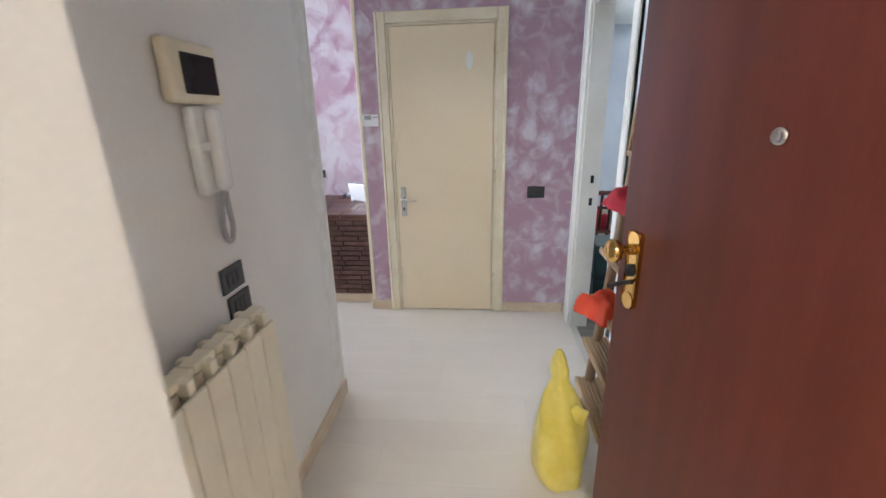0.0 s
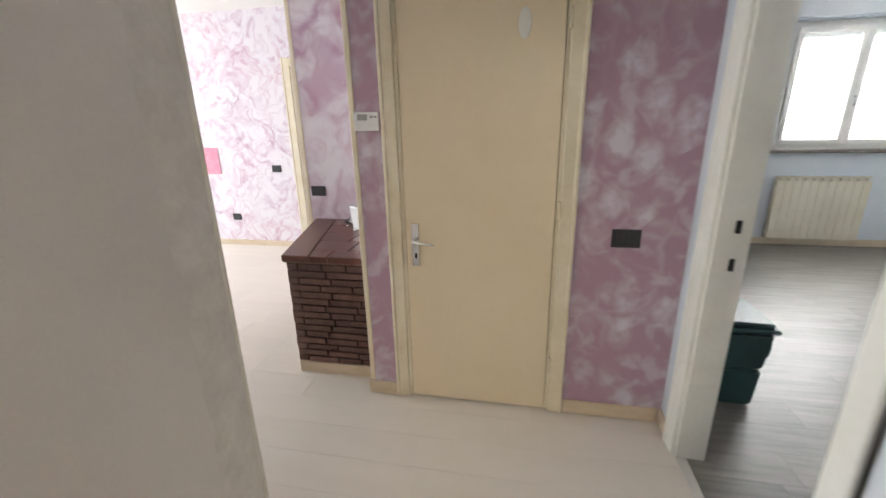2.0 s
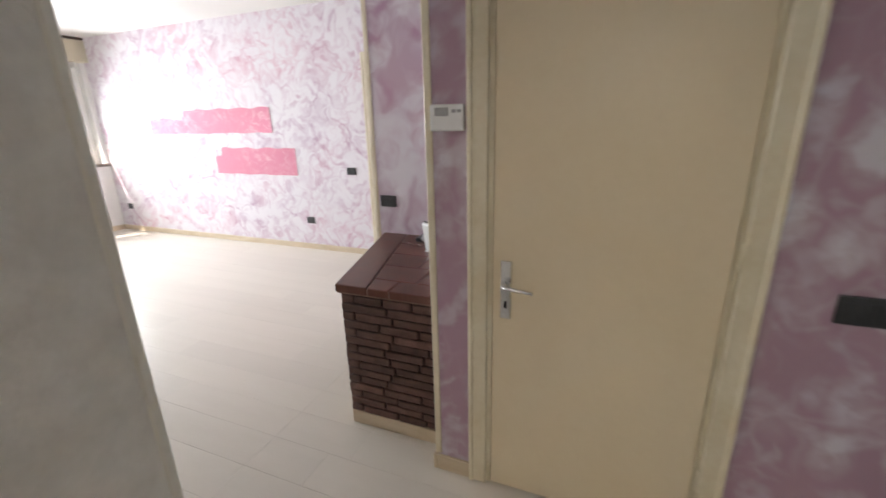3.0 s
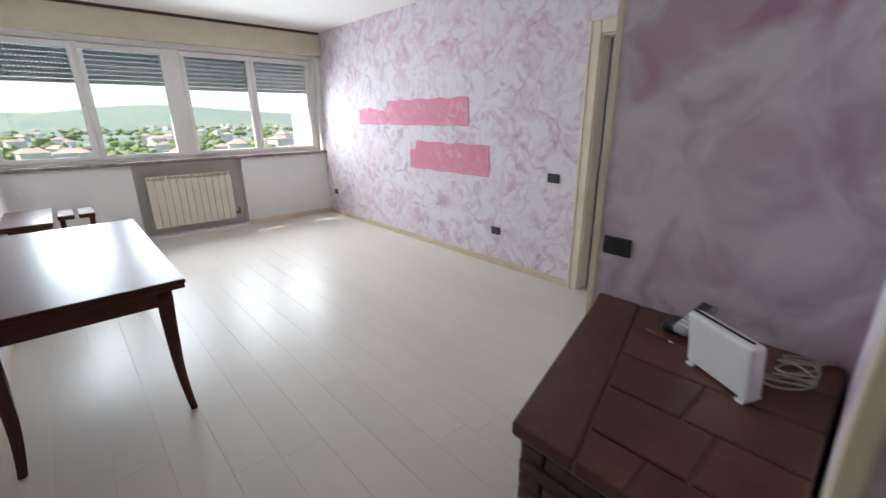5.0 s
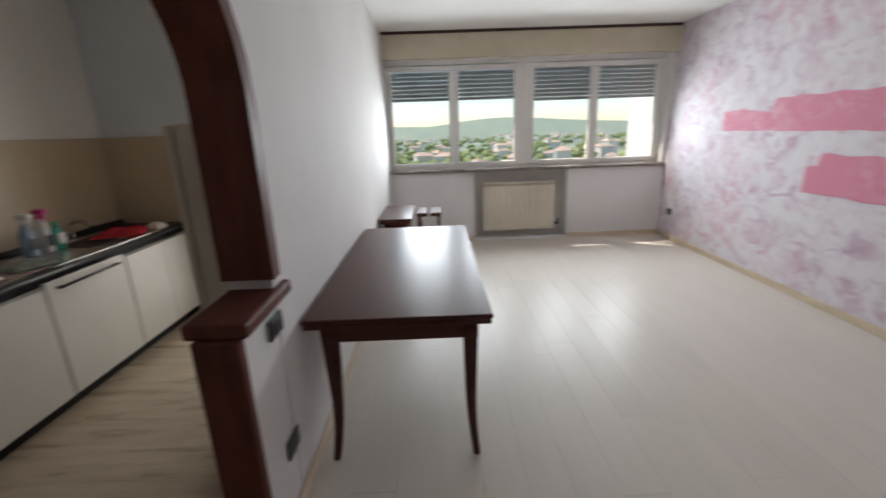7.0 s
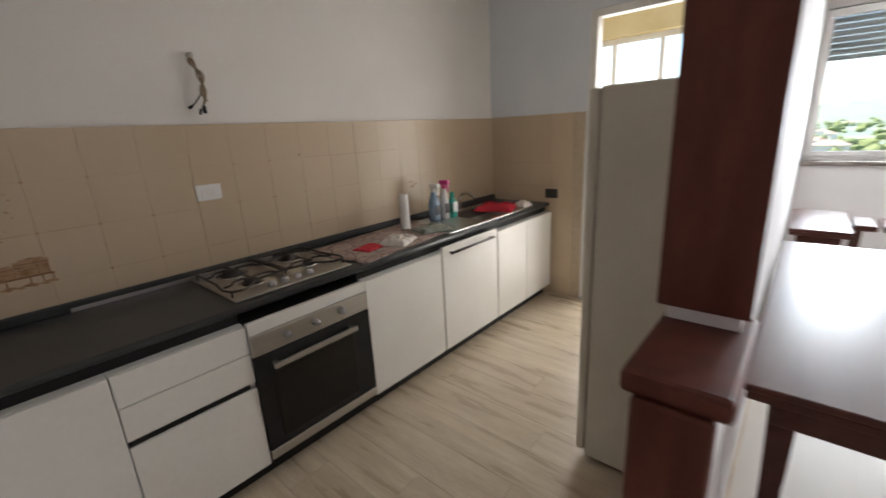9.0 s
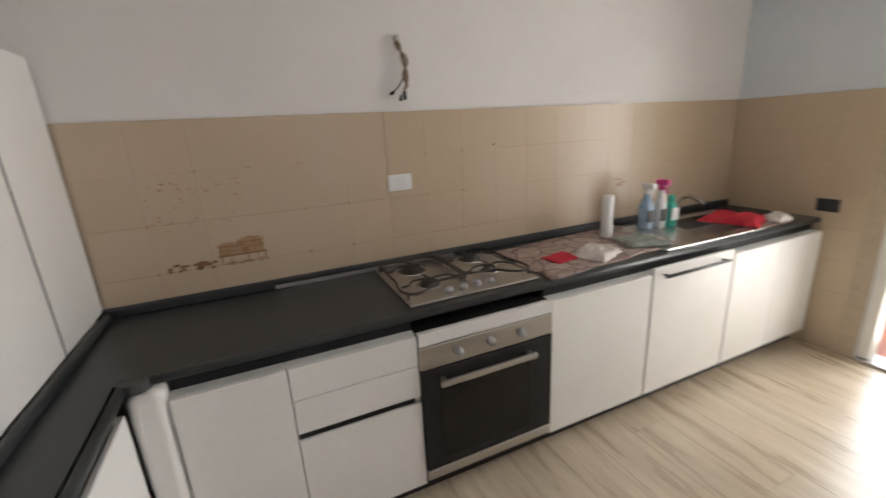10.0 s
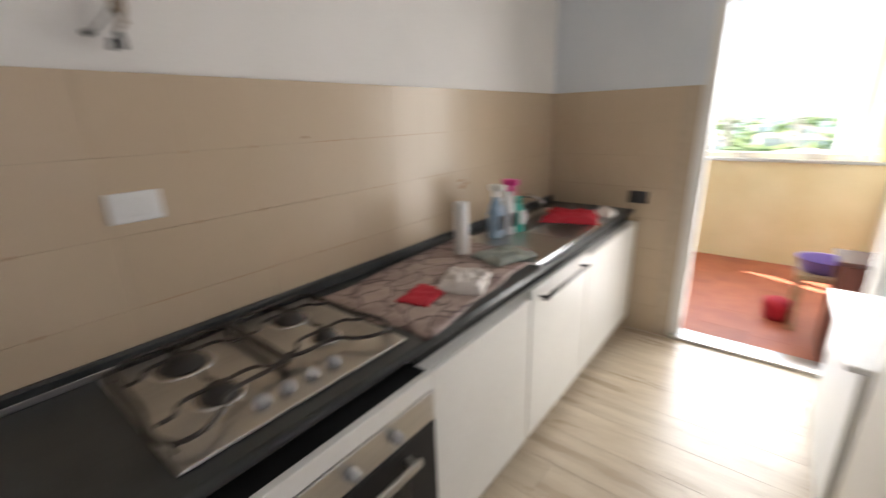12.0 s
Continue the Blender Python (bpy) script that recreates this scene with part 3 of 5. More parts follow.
arch_strip("lining", YS0 - 0.018, YS1 + 0.018, 0.0, 0.022)
arch_strip("moulding", YS1, YS1 + 0.016, 0.045, 0.0)
box("ledge", -2.56, -2.15, YS0 - 0.012, YS1 + 0.03, 0.90, 0.95, ARCHWOOD, trim, 0.012, 2)
box("post", -2.18, -2.14, YS0 + 0.014, YS1 + 0.006, 0, 0.90, ARCHWOOD, trim, 0.006)

# skirting boards
SK = [(-0.35, -0.20, YD - 0.014, YD, 0, 0.075), (0.69, XR - 0.02, YD - 0.014, YD, 0, 0.075), (XH, XH + 0.014, 0.87, YS1 - 0.01, 0, 0.085),
      (XW, -2.20, YL - 0.014, YL, 0, 0.065), (XW, XW + 0.014, 2.53, 3.635, 0, 0.07), (XW, XW + 0.014, 4.89, YL - 0.02, 0, 0.07),
      (XW + 0.02, -2.2, YS1, YS1 + 0.013, 0, 0.07), (-1.20, XH, YS1 - 0.02, YS1 - 0.008, 0, 0.07), (-0.37, -0.35, YD - 0.014, 3.69, 0, 0.075),
      (-3.3, -2.22, 7.516, 7.53, 0, 0.08), (XR - 0.014, XR, 3.46, YD, 0, 0.075), (1.3, 4.9, 6.985, 7.0, 0, 0.08)]
for r in SK:
    structure(box("baseboard", *r, BASEB, bev=0.003), "low beige skirting board along the wall", "skirting")
# corner strips
for r in ((-0.362, -0.335, YD - 0.006, YD + 0.03, 0.08, H), (-1.195, -1.165, YB - 0.006, YB + 0.03, 0, H)):
    structure(box("trim", *r, CREAM_TRIM, bev=0.003), "slim cream corner strip", "trim")
structure(box("trim", XH - 0.012, XH + 0.004, YS1 - 0.026, YS1 - 0.012, 0.09, H, WHITE_TRIM, bev=0.003), "white plaster corner bead", "trim")


def casing(name, axis, plane, depth, u0, u1, ztop, w, mat, label, back=None):
    """Door lining and architraves round an opening u0..u1; plane: face, depth: how far the lining goes in."""
    t = thing(name, (0, 0, 0), label, "door frame", kind="structure")

    def part(nm, ua, ub, pa, pb, za, zb, bev=0.004):
        c = (ua, ub, pa, pb, za, zb) if axis == "y" else (pa, pb, ua, ub, za, zb)
        return box(nm, *c, mat, t, bev)
    s = -1 if depth > 0 else 1
    f0, f1 = sorted((plane, plane + s * 0.018))
    part("architrave", u0 - w, u0 + 0.006, f0, f1, 0, ztop + w), part("architrave", u1 - 0.006, u1 + w, f0, f1, 0, ztop + w)
    part("architrave", u0 + 0.006, u1 - 0.006, f0, f1, ztop - 0.006, ztop + w)
    g0, g1 = sorted((plane + s * 0.026, plane))
    part("bead", u0 - w, u0 - w + 0.018, g0, g1, 0, ztop + w), part("bead", u1 + w - 0.018, u1 + w, g0, g1, 0, ztop + w)
    d0, d1 = sorted((plane, plane + depth))
    part("lining", u0, u0 + 0.022, d0, d1, 0, ztop, 0), part("lining", u1 - 0.022, u1, d0, d1, 0, ztop, 0)
    part("lining", u0 + 0.022, u1 - 0.022, d0, d1, ztop - 0.022, ztop, 0)
    return t


casing("door_frame_closet", "y", YD, 0.10, -0.14, 0.62, 2.10, 0.065, CREAM_TRIM, "cream painted frame of the closet door")
casing("door_frame_bedroom", "x", XR, 0.12, 2.58, 3.37, 2.12, 0.085, WHITE_TRIM, "white painted frame of the bedroom doorway")
casing("door_frame_corridor", "y", YL, 0.12, -2.11, -1.36, 2.06, 0.085, CREAM_TRIM, "cream moulded frame of the corridor doorway")
casing("door_frame_dark", "y", 7.53, 0.08, -2.13, -1.33, 2.08, 0.08, DOORDARK, "dark brown wooden door frame")
for z in (0.93, 1.08):
    tagged(box("strike_plate", XR + 0.06, XR + 0.08, 3.342, 3.349, z - 0.025, z + 0.025, BLACK, None, 0.002), "dark metal strike plate on the white jamb", "plate", "strike plates")

# ---------------- doors ----------------
door = thing("closet_door", (0.24, YD, 0), "closed cream flush door with a silver lever handle", "door")
box("leaf", -0.115, 0.595, YD - 0.006, YD + 0.036, 0.008, 2.075, CREAM, door, 0.003)
box("plate", -0.085, -0.045, YD - 0.016, YD - 0.006, 0.78, 1.00, CHROME, door, 0.004, 2)
tubes("lever", [((-0.065, YD - 0.010, 0.915), (-0.065, YD - 0.055, 0.915), 0.009), ((-0.070, YD - 0.055, 0.915), (0.035, YD - 0.052, 0.905), 0.008, 0.006)], CHROME, door)
box("keyhole", -0.070, -0.060, YD - 0.0185, YD - 0.0155, 0.822, 0.85, BLACK, door, 0.003)
bm = bmesh.new()
bmesh.ops.create_uvsphere(bm, u_segments=16, v_segments=8, radius=0.5, matrix=Matrix.Translation((0.43, YD - 0.0062, 1.85)) @ Matrix.Diagonal((0.055, 0.002, 0.12, 1)))
finish("filler_patch", bm, WHITE_TRIM, door, True)
for z in (0.28, 1.08, 1.86):
    tubes("hinge", [((0.612, YD - 0.012, z - 0.04), (0.612, YD - 0.012, z + 0.04), 0.009)], CREAM_TRIM, door)

edoor = thing("entrance_door", (1.12, 0.87, 0), "open reddish-brown mahogany entrance door with brass handle", "door")
DL = Vector((0.912 - 1.12, 1.72 - 0.88, 0))
leaf_m = Matrix.Translation((1.12, 0.88, 0)) @ Matrix.Rotation(math.atan2(DL.y, DL.x), 4, "Z")


def place(ob, m):
    """Move a freshly made part by m."""
    ob.data.transform(m)
    return ob


LW = DL.length
place(box("leaf", 0, LW, -0.045, 0.0, 0.01, 2.10, MAHOG, edoor, 0.003), leaf_m)
place(box("edge_strip", LW - 0.004, LW + 0.004, -0.040, -0.005, 0.01, 2.10, DARKWOOD, edoor, 0.001), leaf_m)
bm = bmesh.new()
add_box(bm, LW - 0.105, LW - 0.05, 0.0, 0.010, 0.97, 1.19, 0.012, 3)
add_tube(bm, (LW - 0.0775, 0.008, 0.99), (LW - 0.0775, 0.013, 0.99), 0.024, n=18)
add_tube(bm, (LW - 0.0775, 0.008, 1.165), (LW - 0.0775, 0.013, 1.165), 0.024, n=18)
place(finish("plate", bm, BRASS, edoor), leaf_m)
bm = bmesh.new()
add_lathe(bm, 0, 0, 0, ((0.016, 0), (0.014, 0.02), (0.012, 0.035), (0.026, 0.045), (0.033, 0.058), (0.031, 0.07), (0.018, 0.078)), 20)
kn = finish("knob", bm, BRASS, edoor, True)
place(kn, leaf_m @ Matrix.Translation((LW - 0.0775, 0.008, 1.14)) @ Matrix.Rotation(radians(-90), 4, "X"))
place(tubes("key", [((LW - 0.0775, 0.01, 1.045), (LW - 0.0775, 0.075, 1.04), 0.007, 0.006), ((LW - 0.0775, 0.005, 1.08), (LW - 0.0775, 0.02, 1.08), 0.019, 0.017)], BLACK, edoor), leaf_m)
bm = bmesh.new()
add_lathe(bm, 0, 0, 0, ((0.016, 0), (0.016, 0.005), (0.011, 0.009), (0.009, 0.006)), 20)
place(finish("peephole", bm, CHROME, edoor, True), leaf_m @ Matrix.Translation((0.44, 0.0, 1.45)) @ Matrix.Rotation(radians(-90), 4, "X"))

ddoor = thing("corridor_door", (-1.73, 7.56, 0), "closed dark brown wooden interior door", "door")
box("leaf", -2.105, -1.355, 7.545, 7.585, 0.01, 2.055, DOORDARK, ddoor, 0.004)
box("panel", -2.0, -1.46, 7.538, 7.546, 0.25, 0.95, DOORDARK, ddoor, 0.006)
box("panel", -2.0, -1.46, 7.538, 7.546, 1.10, 1.90, DOORDARK, ddoor, 0.006)

# ---------------- long living room window ----------------
win = thing("window_living", (XW - 0.12, 4.3, 0.95), "long white four-pane window with half-lowered shutters", "window", kind="structure")
WX = XW - 0.14
rows = [(WX - 0.03, WX + 0.04, 2.53, 6.12, 0.975, 1.02), (WX - 0.03, WX + 0.04, 2.53, 6.12, 2.28, 2.35), (WX - 0.03, WX + 0.04, 2.53, 2.56, 1.02, 2.28),
        (WX - 0.03, WX + 0.04, 6.07, 6.12, 1.02, 2.28), (WX - 0.03, WX + 0.04, 4.215, 4.39, 1.02, 2.28),
        (WX - 0.03, WX + 0.04, 3.35, 3.435, 1.02, 2.28), (WX - 0.03, WX + 0.04, 5.175, 5.25, 1.02, 2.28)]
boxes("frame", rows, PVC, win, 0.004)
PANES = ((2.60, 3.33), (3.455, 4.175), (4.43, 5.158), (5.267, 6.01))
for i, (a, b) in enumerate(PANES):
    s = 0.052
    x0, x1 = WX + 0.0, WX + 0.055
    boxes("sash", [(x0, x1, a - s, b + s, 1.02, 1.068), (x0, x1, a - s, b + s, 2.21, 2.27), (x0, x1, a - s, a, 1.068, 2.21), (x0, x1, b, b + s, 1.068, 2.21)], PVC, win, 0.005)
    p = box("pane", WX + 0.018, WX + 0.024, a - 0.01, b + 0.01, 1.06, 2.22, GLASS, win)
    p.visible_shadow = False
    zb = 1.905 if i < 2 else 1.868
    z = zb
    box("shutter_foot", WX - 0.105, WX - 0.085, a - 0.05, b + 0.05, zb - 0.045, zb - 0.003, SLAT, win, 0.004)
    while z < 2.32:
        box("slat", WX - 0.103, WX - 0.088, a - 0.05, b + 0.05, z + 0.004, z + 0.048, SLAT, win, 0.005, 2)
        z += 0.052
    boxes("slat_tie", [(WX - 0.100, WX - 0.091, a - 0.05 + k * (b - a + 0.1) / 22, a - 0.05 + k * (b - a + 0.1) / 22 + 0.022, zb, 2.3) for k in range(22)], SLAT, win)
tubes("handle", [((WX + 0.055, 5.25, 1.42), (WX + 0.085, 5.25, 1.42), 0.010), ((WX + 0.085, 5.25, 1.43), (WX + 0.085, 5.25, 1.31), 0.009, 0.007)], PVC, win)
structure(box("shutter_box", XW, XW + 0.10, YS1, YL, 2.33, H - 0.035, BEIGEBOX, None, 0.006), "beige roller-shutter box above the window", "shutter box")
# Dark strip filling the gap under the ceiling, its shade put in as colour.
structure(box("shutter_box_gap", XW, XW + 0.09, YS1, YL, H - 0.035, H, MORTAR_AND_SHADE), "dark strip coloured as shade above the shutter box", "trim")
structure(box("window_sill", XW - 0.15, XW + 0.045, YS1 + 0.01, YL - 0.005, 0.945, 0.985, MARBLE, None, 0.006, 2), "grey-brown stone sill under the long window", "sill")
# Second fin (y 2.1) is unseen, added to block sun from the southern panes.
for y0, y1, x0 in ((6.28, 6.5, -8.0), (2.1, 2.3, -8.1)):
    structure(box("exterior_fin", x0, -6.9, y0, y1, -3, 3.2, EXTWALL), "white rendered outside walls: northern one seen, southern one added to block sun", "wall")


def radiator(name, x, y, z0, z1, depth, width, n, axis, label):
    """Aluminium column radiator: n columns along the wall, front towards +axis or -axis."""
    t = thing(name, (x, y, z0), label, "radiator")
    step = width / n
    for i in range(n):
        u = i * step

        def cell(bm, ua, ub, d0, d1, za, zb, bev=0.004):
            if axis == "x":
                add_box(bm, x + d0, x + d1, y + ua, y + ub, za, zb, bev, 2)
            else:
                add_box(bm, x + ua, x + ub, y - d1, y - d0, za, zb, bev, 2)
        bm = bmesh.new()
        cell(bm, u + 0.002, u + step - 0.002, depth - 0.012, depth, z0, z1 - 0.045)
        cell(bm, u + 0.004, u + step - 0.004, 0.018, 0.026, z0, z1 - 0.02)
        cell(bm, u + step / 2 - 0.006, u + step / 2 + 0.006, 0.02, depth - 0.01, z0, z1 - 0.03, 0.002)
        cell(bm, u + 0.006, u + step / 2 - 0.014, depth - 0.035, depth - 0.028, z0, z1 - 0.03, 0.002)
        cell(bm, u + 0.002, u + step - 0.002, depth * 0.42, depth * 0.78, z1 - 0.022, z1)
        cell(bm, u + step / 2 - 0.012, u + step / 2 + 0.012, 0.02, depth - 0.004, z1 - 0.04, z1 - 0.006)
        cell(bm, u + 0.002, u + step - 0.002, depth * 0.35, depth * 0.75, z1 - 0.10, z1 - 0.05)
        cell(bm, u + 0.002, u + step - 0.002, depth * 0.35, depth * 0.75, z0 + 0.03, z0 + 0.08)
        finish("column", bm, RAD, t)
    return t


hr = radiator("hall_radiator", XH + 0.03, 1.13, 0.12, 0.965, 0.115, 0.49, 6, "x", "ivory aluminium column radiator on the hall wall")
tubes("valve", [((XH + 0.08, 1.065, 0.86), (XH + 0.08, 1.13, 0.86), 0.020), ((XH + 0.08, 1.08, 0.86), (XH + 0.15, 1.08, 0.86), 0.022, 0.018), ((XH + 0.08, 1.08, 0.86), (XH + 0.03, 1.08, 0.86), 0.012)], RAD, hr)
lr = radiator("living_radiator", XW - 0.13 + 0.03, 3.755, 0.13, 0.785, 0.09, 0.975, 12, "x", "ivory column radiator in the window niche")
tubes("valve", [((XW - 0.05, 4.745, 0.20), (XW - 0.05, 4.80, 0.20), 0.018), ((XW - 0.05, 4.79, 0.18), (XW - 0.05, 4.79, 0.27), 0.012)], CHAR, lr)
br = radiator("bedroom_radiator", 3.2, 6.97, 0.10, 0.80, 0.09, 0.9, 11, "y", "ivory column radiator under the bedroom window")

# ---------------- bedroom window ----------------
bw = thing("window_bedroom", (3.8, 7.1, 1.08), "white two-pane bedroom window with frosted light", "window", kind="structure")
boxes("frame", [(3.13, 4.5, 7.06, 7.13, 1.08, 1.13), (3.13, 4.5, 7.06, 7.13, 2.31, 2.36), (3.13, 3.18, 7.06, 7.13, 1.13, 2.31), (4.45, 4.5, 7.06, 7.13, 1.13, 2.31)], PVC, bw, 0.004)
for a, b in ((3.235, 3.755), (3.865, 4.395)):
    boxes("sash", [(a - 0.055, b + 0.055, 7.03, 7.09, 1.13, 1.185), (a - 0.055, b + 0.055, 7.03, 7.09, 2.25, 2.31), (a - 0.055, a, 7.03, 7.09, 1.185, 2.25), (b, b + 0.055, 7.03, 7.09, 1.185, 2.25)], PVC, bw, 0.004)
    p = box("pane", a - 0.01, b + 0.01, 7.055, 7.061, 1.18, 2.26, FROST, bw)
    p.visible_shadow = False
    box("shutter_foot", a - 0.04, b + 0.04, 7.15, 7.17, 2.16, 2.30, SLAT, bw, 0.004)
tubes("handle", [((3.81, 7.03, 1.62), (3.81, 7.0, 1.62), 0.009), ((3.81, 7.0, 1.63), (3.81, 7.0, 1.52), 0.008)], CHROME, bw)
structure(box("bedroom_sill", 3.03, 4.6, 6.93, 7.06, 1.045, 1.08, MARBLE, None, 0.005), "grey stone sill under the bedroom window", "sill")
structure(box("bedroom_shutter_box", 3.02, 4.6, 6.93, 7.0, 2.38, H, BLUEWHITE, None, 0.005), "white bedroom shutter box", "shutter box")
structure(box("courtyard_wall", 1.0, 6.5, 10.0, 10.3, -6, 6, EXTWALL), "pale wall across the courtyard", "wall")

# ---------------- balcony ----------------
bd = thing("balcony_door_frame", (XK - 0.07, 1.75, 0), "white balcony door frame with a metal threshold", "door frame", kind="structure")
boxes("frame", [(XK - 0.11, XK - 0.02, 1.27, 1.325, 0.02, 2.2), (XK - 0.11, XK - 0.02, 2.10, 2.14, 0.02, 2.2), (XK - 0.11, XK - 0.02, 1.325, 2.10, 2.15, 2.2)], PVC, bd, 0.004)
box("threshold", XK - 0.14, XK + 0.012, 1.27, 2.14, 0.0, 0.018, STEEL, bd, 0.003)
wall("wall_balcony_parapet", "x", -6.85, -6.6, 0.0, YS0, -0.1, H, [(0.18, 2.25, 0.94, 2.35)], YELLOW, "pale yellow balcony parapet")
wall("wall_balcony_end", "y", 0.0, 0.18, -6.6, XK - 0.14, -0.1, H, [], YELLOW, "pale yellow balcony end wall")
vb = thing("window_balcony", (-6.7, 1.2, 1.0), "white sliding windows above the balcony parapet", "window", kind="structure")
boxes("frame", [(-6.76, -6.70, 0.18, 2.25, 0.94, 1.0), (-6.76, -6.70, 0.18, 2.25, 2.29, 2.35)] + [(-6.76, -6.70, y, y + 0.05, 1.05, 2.29) for y in (0.18, 0.68, 1.19, 1.70, 2.20)], PVC, vb, 0.004)
structure(box("parapet_rail", -6.66, -6.57, 0.18, YS0, 0.925, 0.952, STEEL, None, 0.004), "grey metal rail on the parapet", "rail")
bx = thing("balcony_stool", (-5.25, 1.97, 0), "small wooden stool with a purple plastic tub on the balcony", "stool")
box("seat", -5.40, -5.10, 1.85, 2.1, 0.36, 0.39, WOOD, bx, 0.004)
for a, b in ((-5.39, 1.86), (-5.39, 2.06), (-5.14, 1.86), (-5.14, 2.06)):
    box("leg", a, a + 0.03, b, b + 0.03, 0, 0.36, WOOD, bx, 0.003)
bk = thing("balcony_cabinet", (-4.86, 2.17, 0), "low reddish-brown wooden cabinet beside the balcony door", "cabinet")
box("body", -5.02, -4.745, 2.0, 2.345, 0.03, 0.58, ARCHWOOD, bk, 0.004)
box("top", -5.03, -4.74, 1.985, 2.35, 0.58, 0.605, DARKWOOD, bk, 0.005, 2)
for a, b in ((-5.01, 2.01), (-5.01, 2.31), (-4.785, 2.01), (-4.785, 2.31)):
    box("foot", a, a + 0.03, b, b + 0.03, 0.0, 0.03, DARKWOOD, bk, 0.003)
bm = bmesh.new()
add_lathe(bm, -5.25, 1.97, 0.39, ((0.10, 0), (0.13, 0.08), (0.135, 0.085), (0.125, 0.08), (0.095, 0.008)), 20)
tagged(finish("tub", bm, PURPLE, None, True), "purple plastic tub standing on a stool", "tub")
bm = bmesh.new()
add_lathe(bm, -5.28, 1.80, 0.0, ((0.07, 0), (0.085, 0.10), (0.08, 0.13), (0.04, 0.15)), 16)
tagged(finish("watering_pot", bm, RED, None, True), "small red plastic pot on the balcony floor", "pot")

# ---------------- far view ----------------
random.seed(4)
bm = bmesh.new()
NX, NY = 46, 60
grid = []
for i in range(NX + 1):
    x = -24 - 3200 * (i / NX) ** 2.2
    row = []
    for j in range(NY + 1):
        y = -3000 + 6400 * j / NY if i > 30 else 60 + (-900 + 1900 * j / NY) * (0.15 + 0.85 * min(1, i / 30)) * 1.4
        d = -x
        rise = max(0.0, (d - 700) / 1800)
        z = -19 + 62 * rise ** 1.3 * (0.55 + 0.75 * noise.noise(Vector((x / 900, y / 800, 1.0))) + 0.3 * math.sin(y / 700 + 0.4)) + 3 * noise.noise(Vector((x / 120, y / 120, 5)))
        row.append(bm.verts.new((x, y, z)))
    grid.append(row)
for i in range(NX):
    for j in range(NY):
        bm.faces.new((grid[i][j], grid[i + 1][j], grid[i + 1][j + 1], grid[i][j + 1]))
structure(finish("ground", bm, HAZY_HILL, None, True), "green valley and wooded hills outside, coloured with haze", "ground")


def far_points(count, near, far, spread):
    for _ in range(count):
        d = near + (far - near) * random.random() ** 1.7
        yield -d, 20 + (random.random() - 0.5) * spread * d


bm = bmesh.new()
for x, y in far_points(2600, 50, 1300, 1.7):
    r = random.uniform(1.6, 4.2)
    vs = bmesh.ops.create_icosphere(bm, subdivisions=1, radius=r, matrix=Matrix.Translation((x, y, -18.5 + r * 0.6)) @ Matrix.Diagonal((1, random.uniform(0.8, 1.6), random.uniform(0.6, 1.1), 1)))["verts"]
    for v in vs:
        v.co += Vector((random.uniform(-1, 1), random.uniform(-1, 1), random.uniform(-1, 1))) * r * 0.22
tagged(finish("far_trees", bm, LEAF), "distant green tree crowns in the valley", "trees", kind="stuff")
bm = bmesh.new()
for x, y in far_points(260, 75, 1100, 1.7):
    w, d, h, a = random.uniform(5, 11), random.uniform(5, 9), random.uniform(4, 8), random.uniform(0, 3)
    n0 = len(bm.faces)
    m = Matrix.Translation((x, y, -19)) @ Matrix.Rotation(a, 4, "Z")
    c = [bm.verts.new(m @ Vector((sx * w, sy * d, z))) for z in (-2, h) for sx, sy in ((-.5, -.5), (.5, -.5), (.5, .5), (-.5, .5))]
    for k in range(4):
        bm.faces.new((c[k], c[(k + 1) % 4], c[4 + (k + 1) % 4], c[4 + k]))
    e = [bm.verts.new(m @ Vector((sx * (w + 1), sy * (d + 1), h))) for sx, sy in ((-.5, -.5), (.5, -.5), (.5, .5), (-.5, .5))]
    r0, r1 = bm.verts.new(m @ Vector((-w * .25, 0, h + 1.8))), bm.verts.new(m @ Vector((w * .25, 0, h + 1.8)))
    for f in ((e[0], e[1], r1, r0), (e[1], e[2], r1), (e[2], e[3], r0, r1), (e[3], e[0], r0)):
        bm.faces.new(f).material_index = 1
tagged(finish("far_town", bm, [HOUSE, ROOF]), "distant pale houses with tiled roofs", "houses", kind="stuff")

# ---------------- hall things ----------------


def plate(name, axis, plane, u, z, w, h, mat, label, keys=3, s=-1, group=""):
    """Flush switch or socket plate with its modules; s: the way it faces along the axis."""
    t = thing(name, (u, plane, z) if axis == "y" else (plane, u, z), label, "switch" if "switch" in name else "socket", group)
    a, b = sorted((plane, plane + s * 0.009))
    c, d = sorted((plane + s * 0.009, plane + s * 0.0125))

    def put(nm, ua, ub, pa, pb, za, zb, m, bev):
        return box(nm, *((ua, ub, pa, pb, za, zb) if axis == "y" else (pa, pb, ua, ub, za, zb)), m, t, bev, 2)
    put("cover", u - w / 2, u + w / 2, a, b, z - h / 2, z + h / 2, mat, 0.004)
    kw = w * 0.62 / keys
    for i in range(keys):
        uu = u - w * 0.31 + i * kw
        put("module", uu + 0.001, uu + kw - 0.001, c, d, z - h * 0.28, z + h * 0.28, mat, 0.001)
    return t


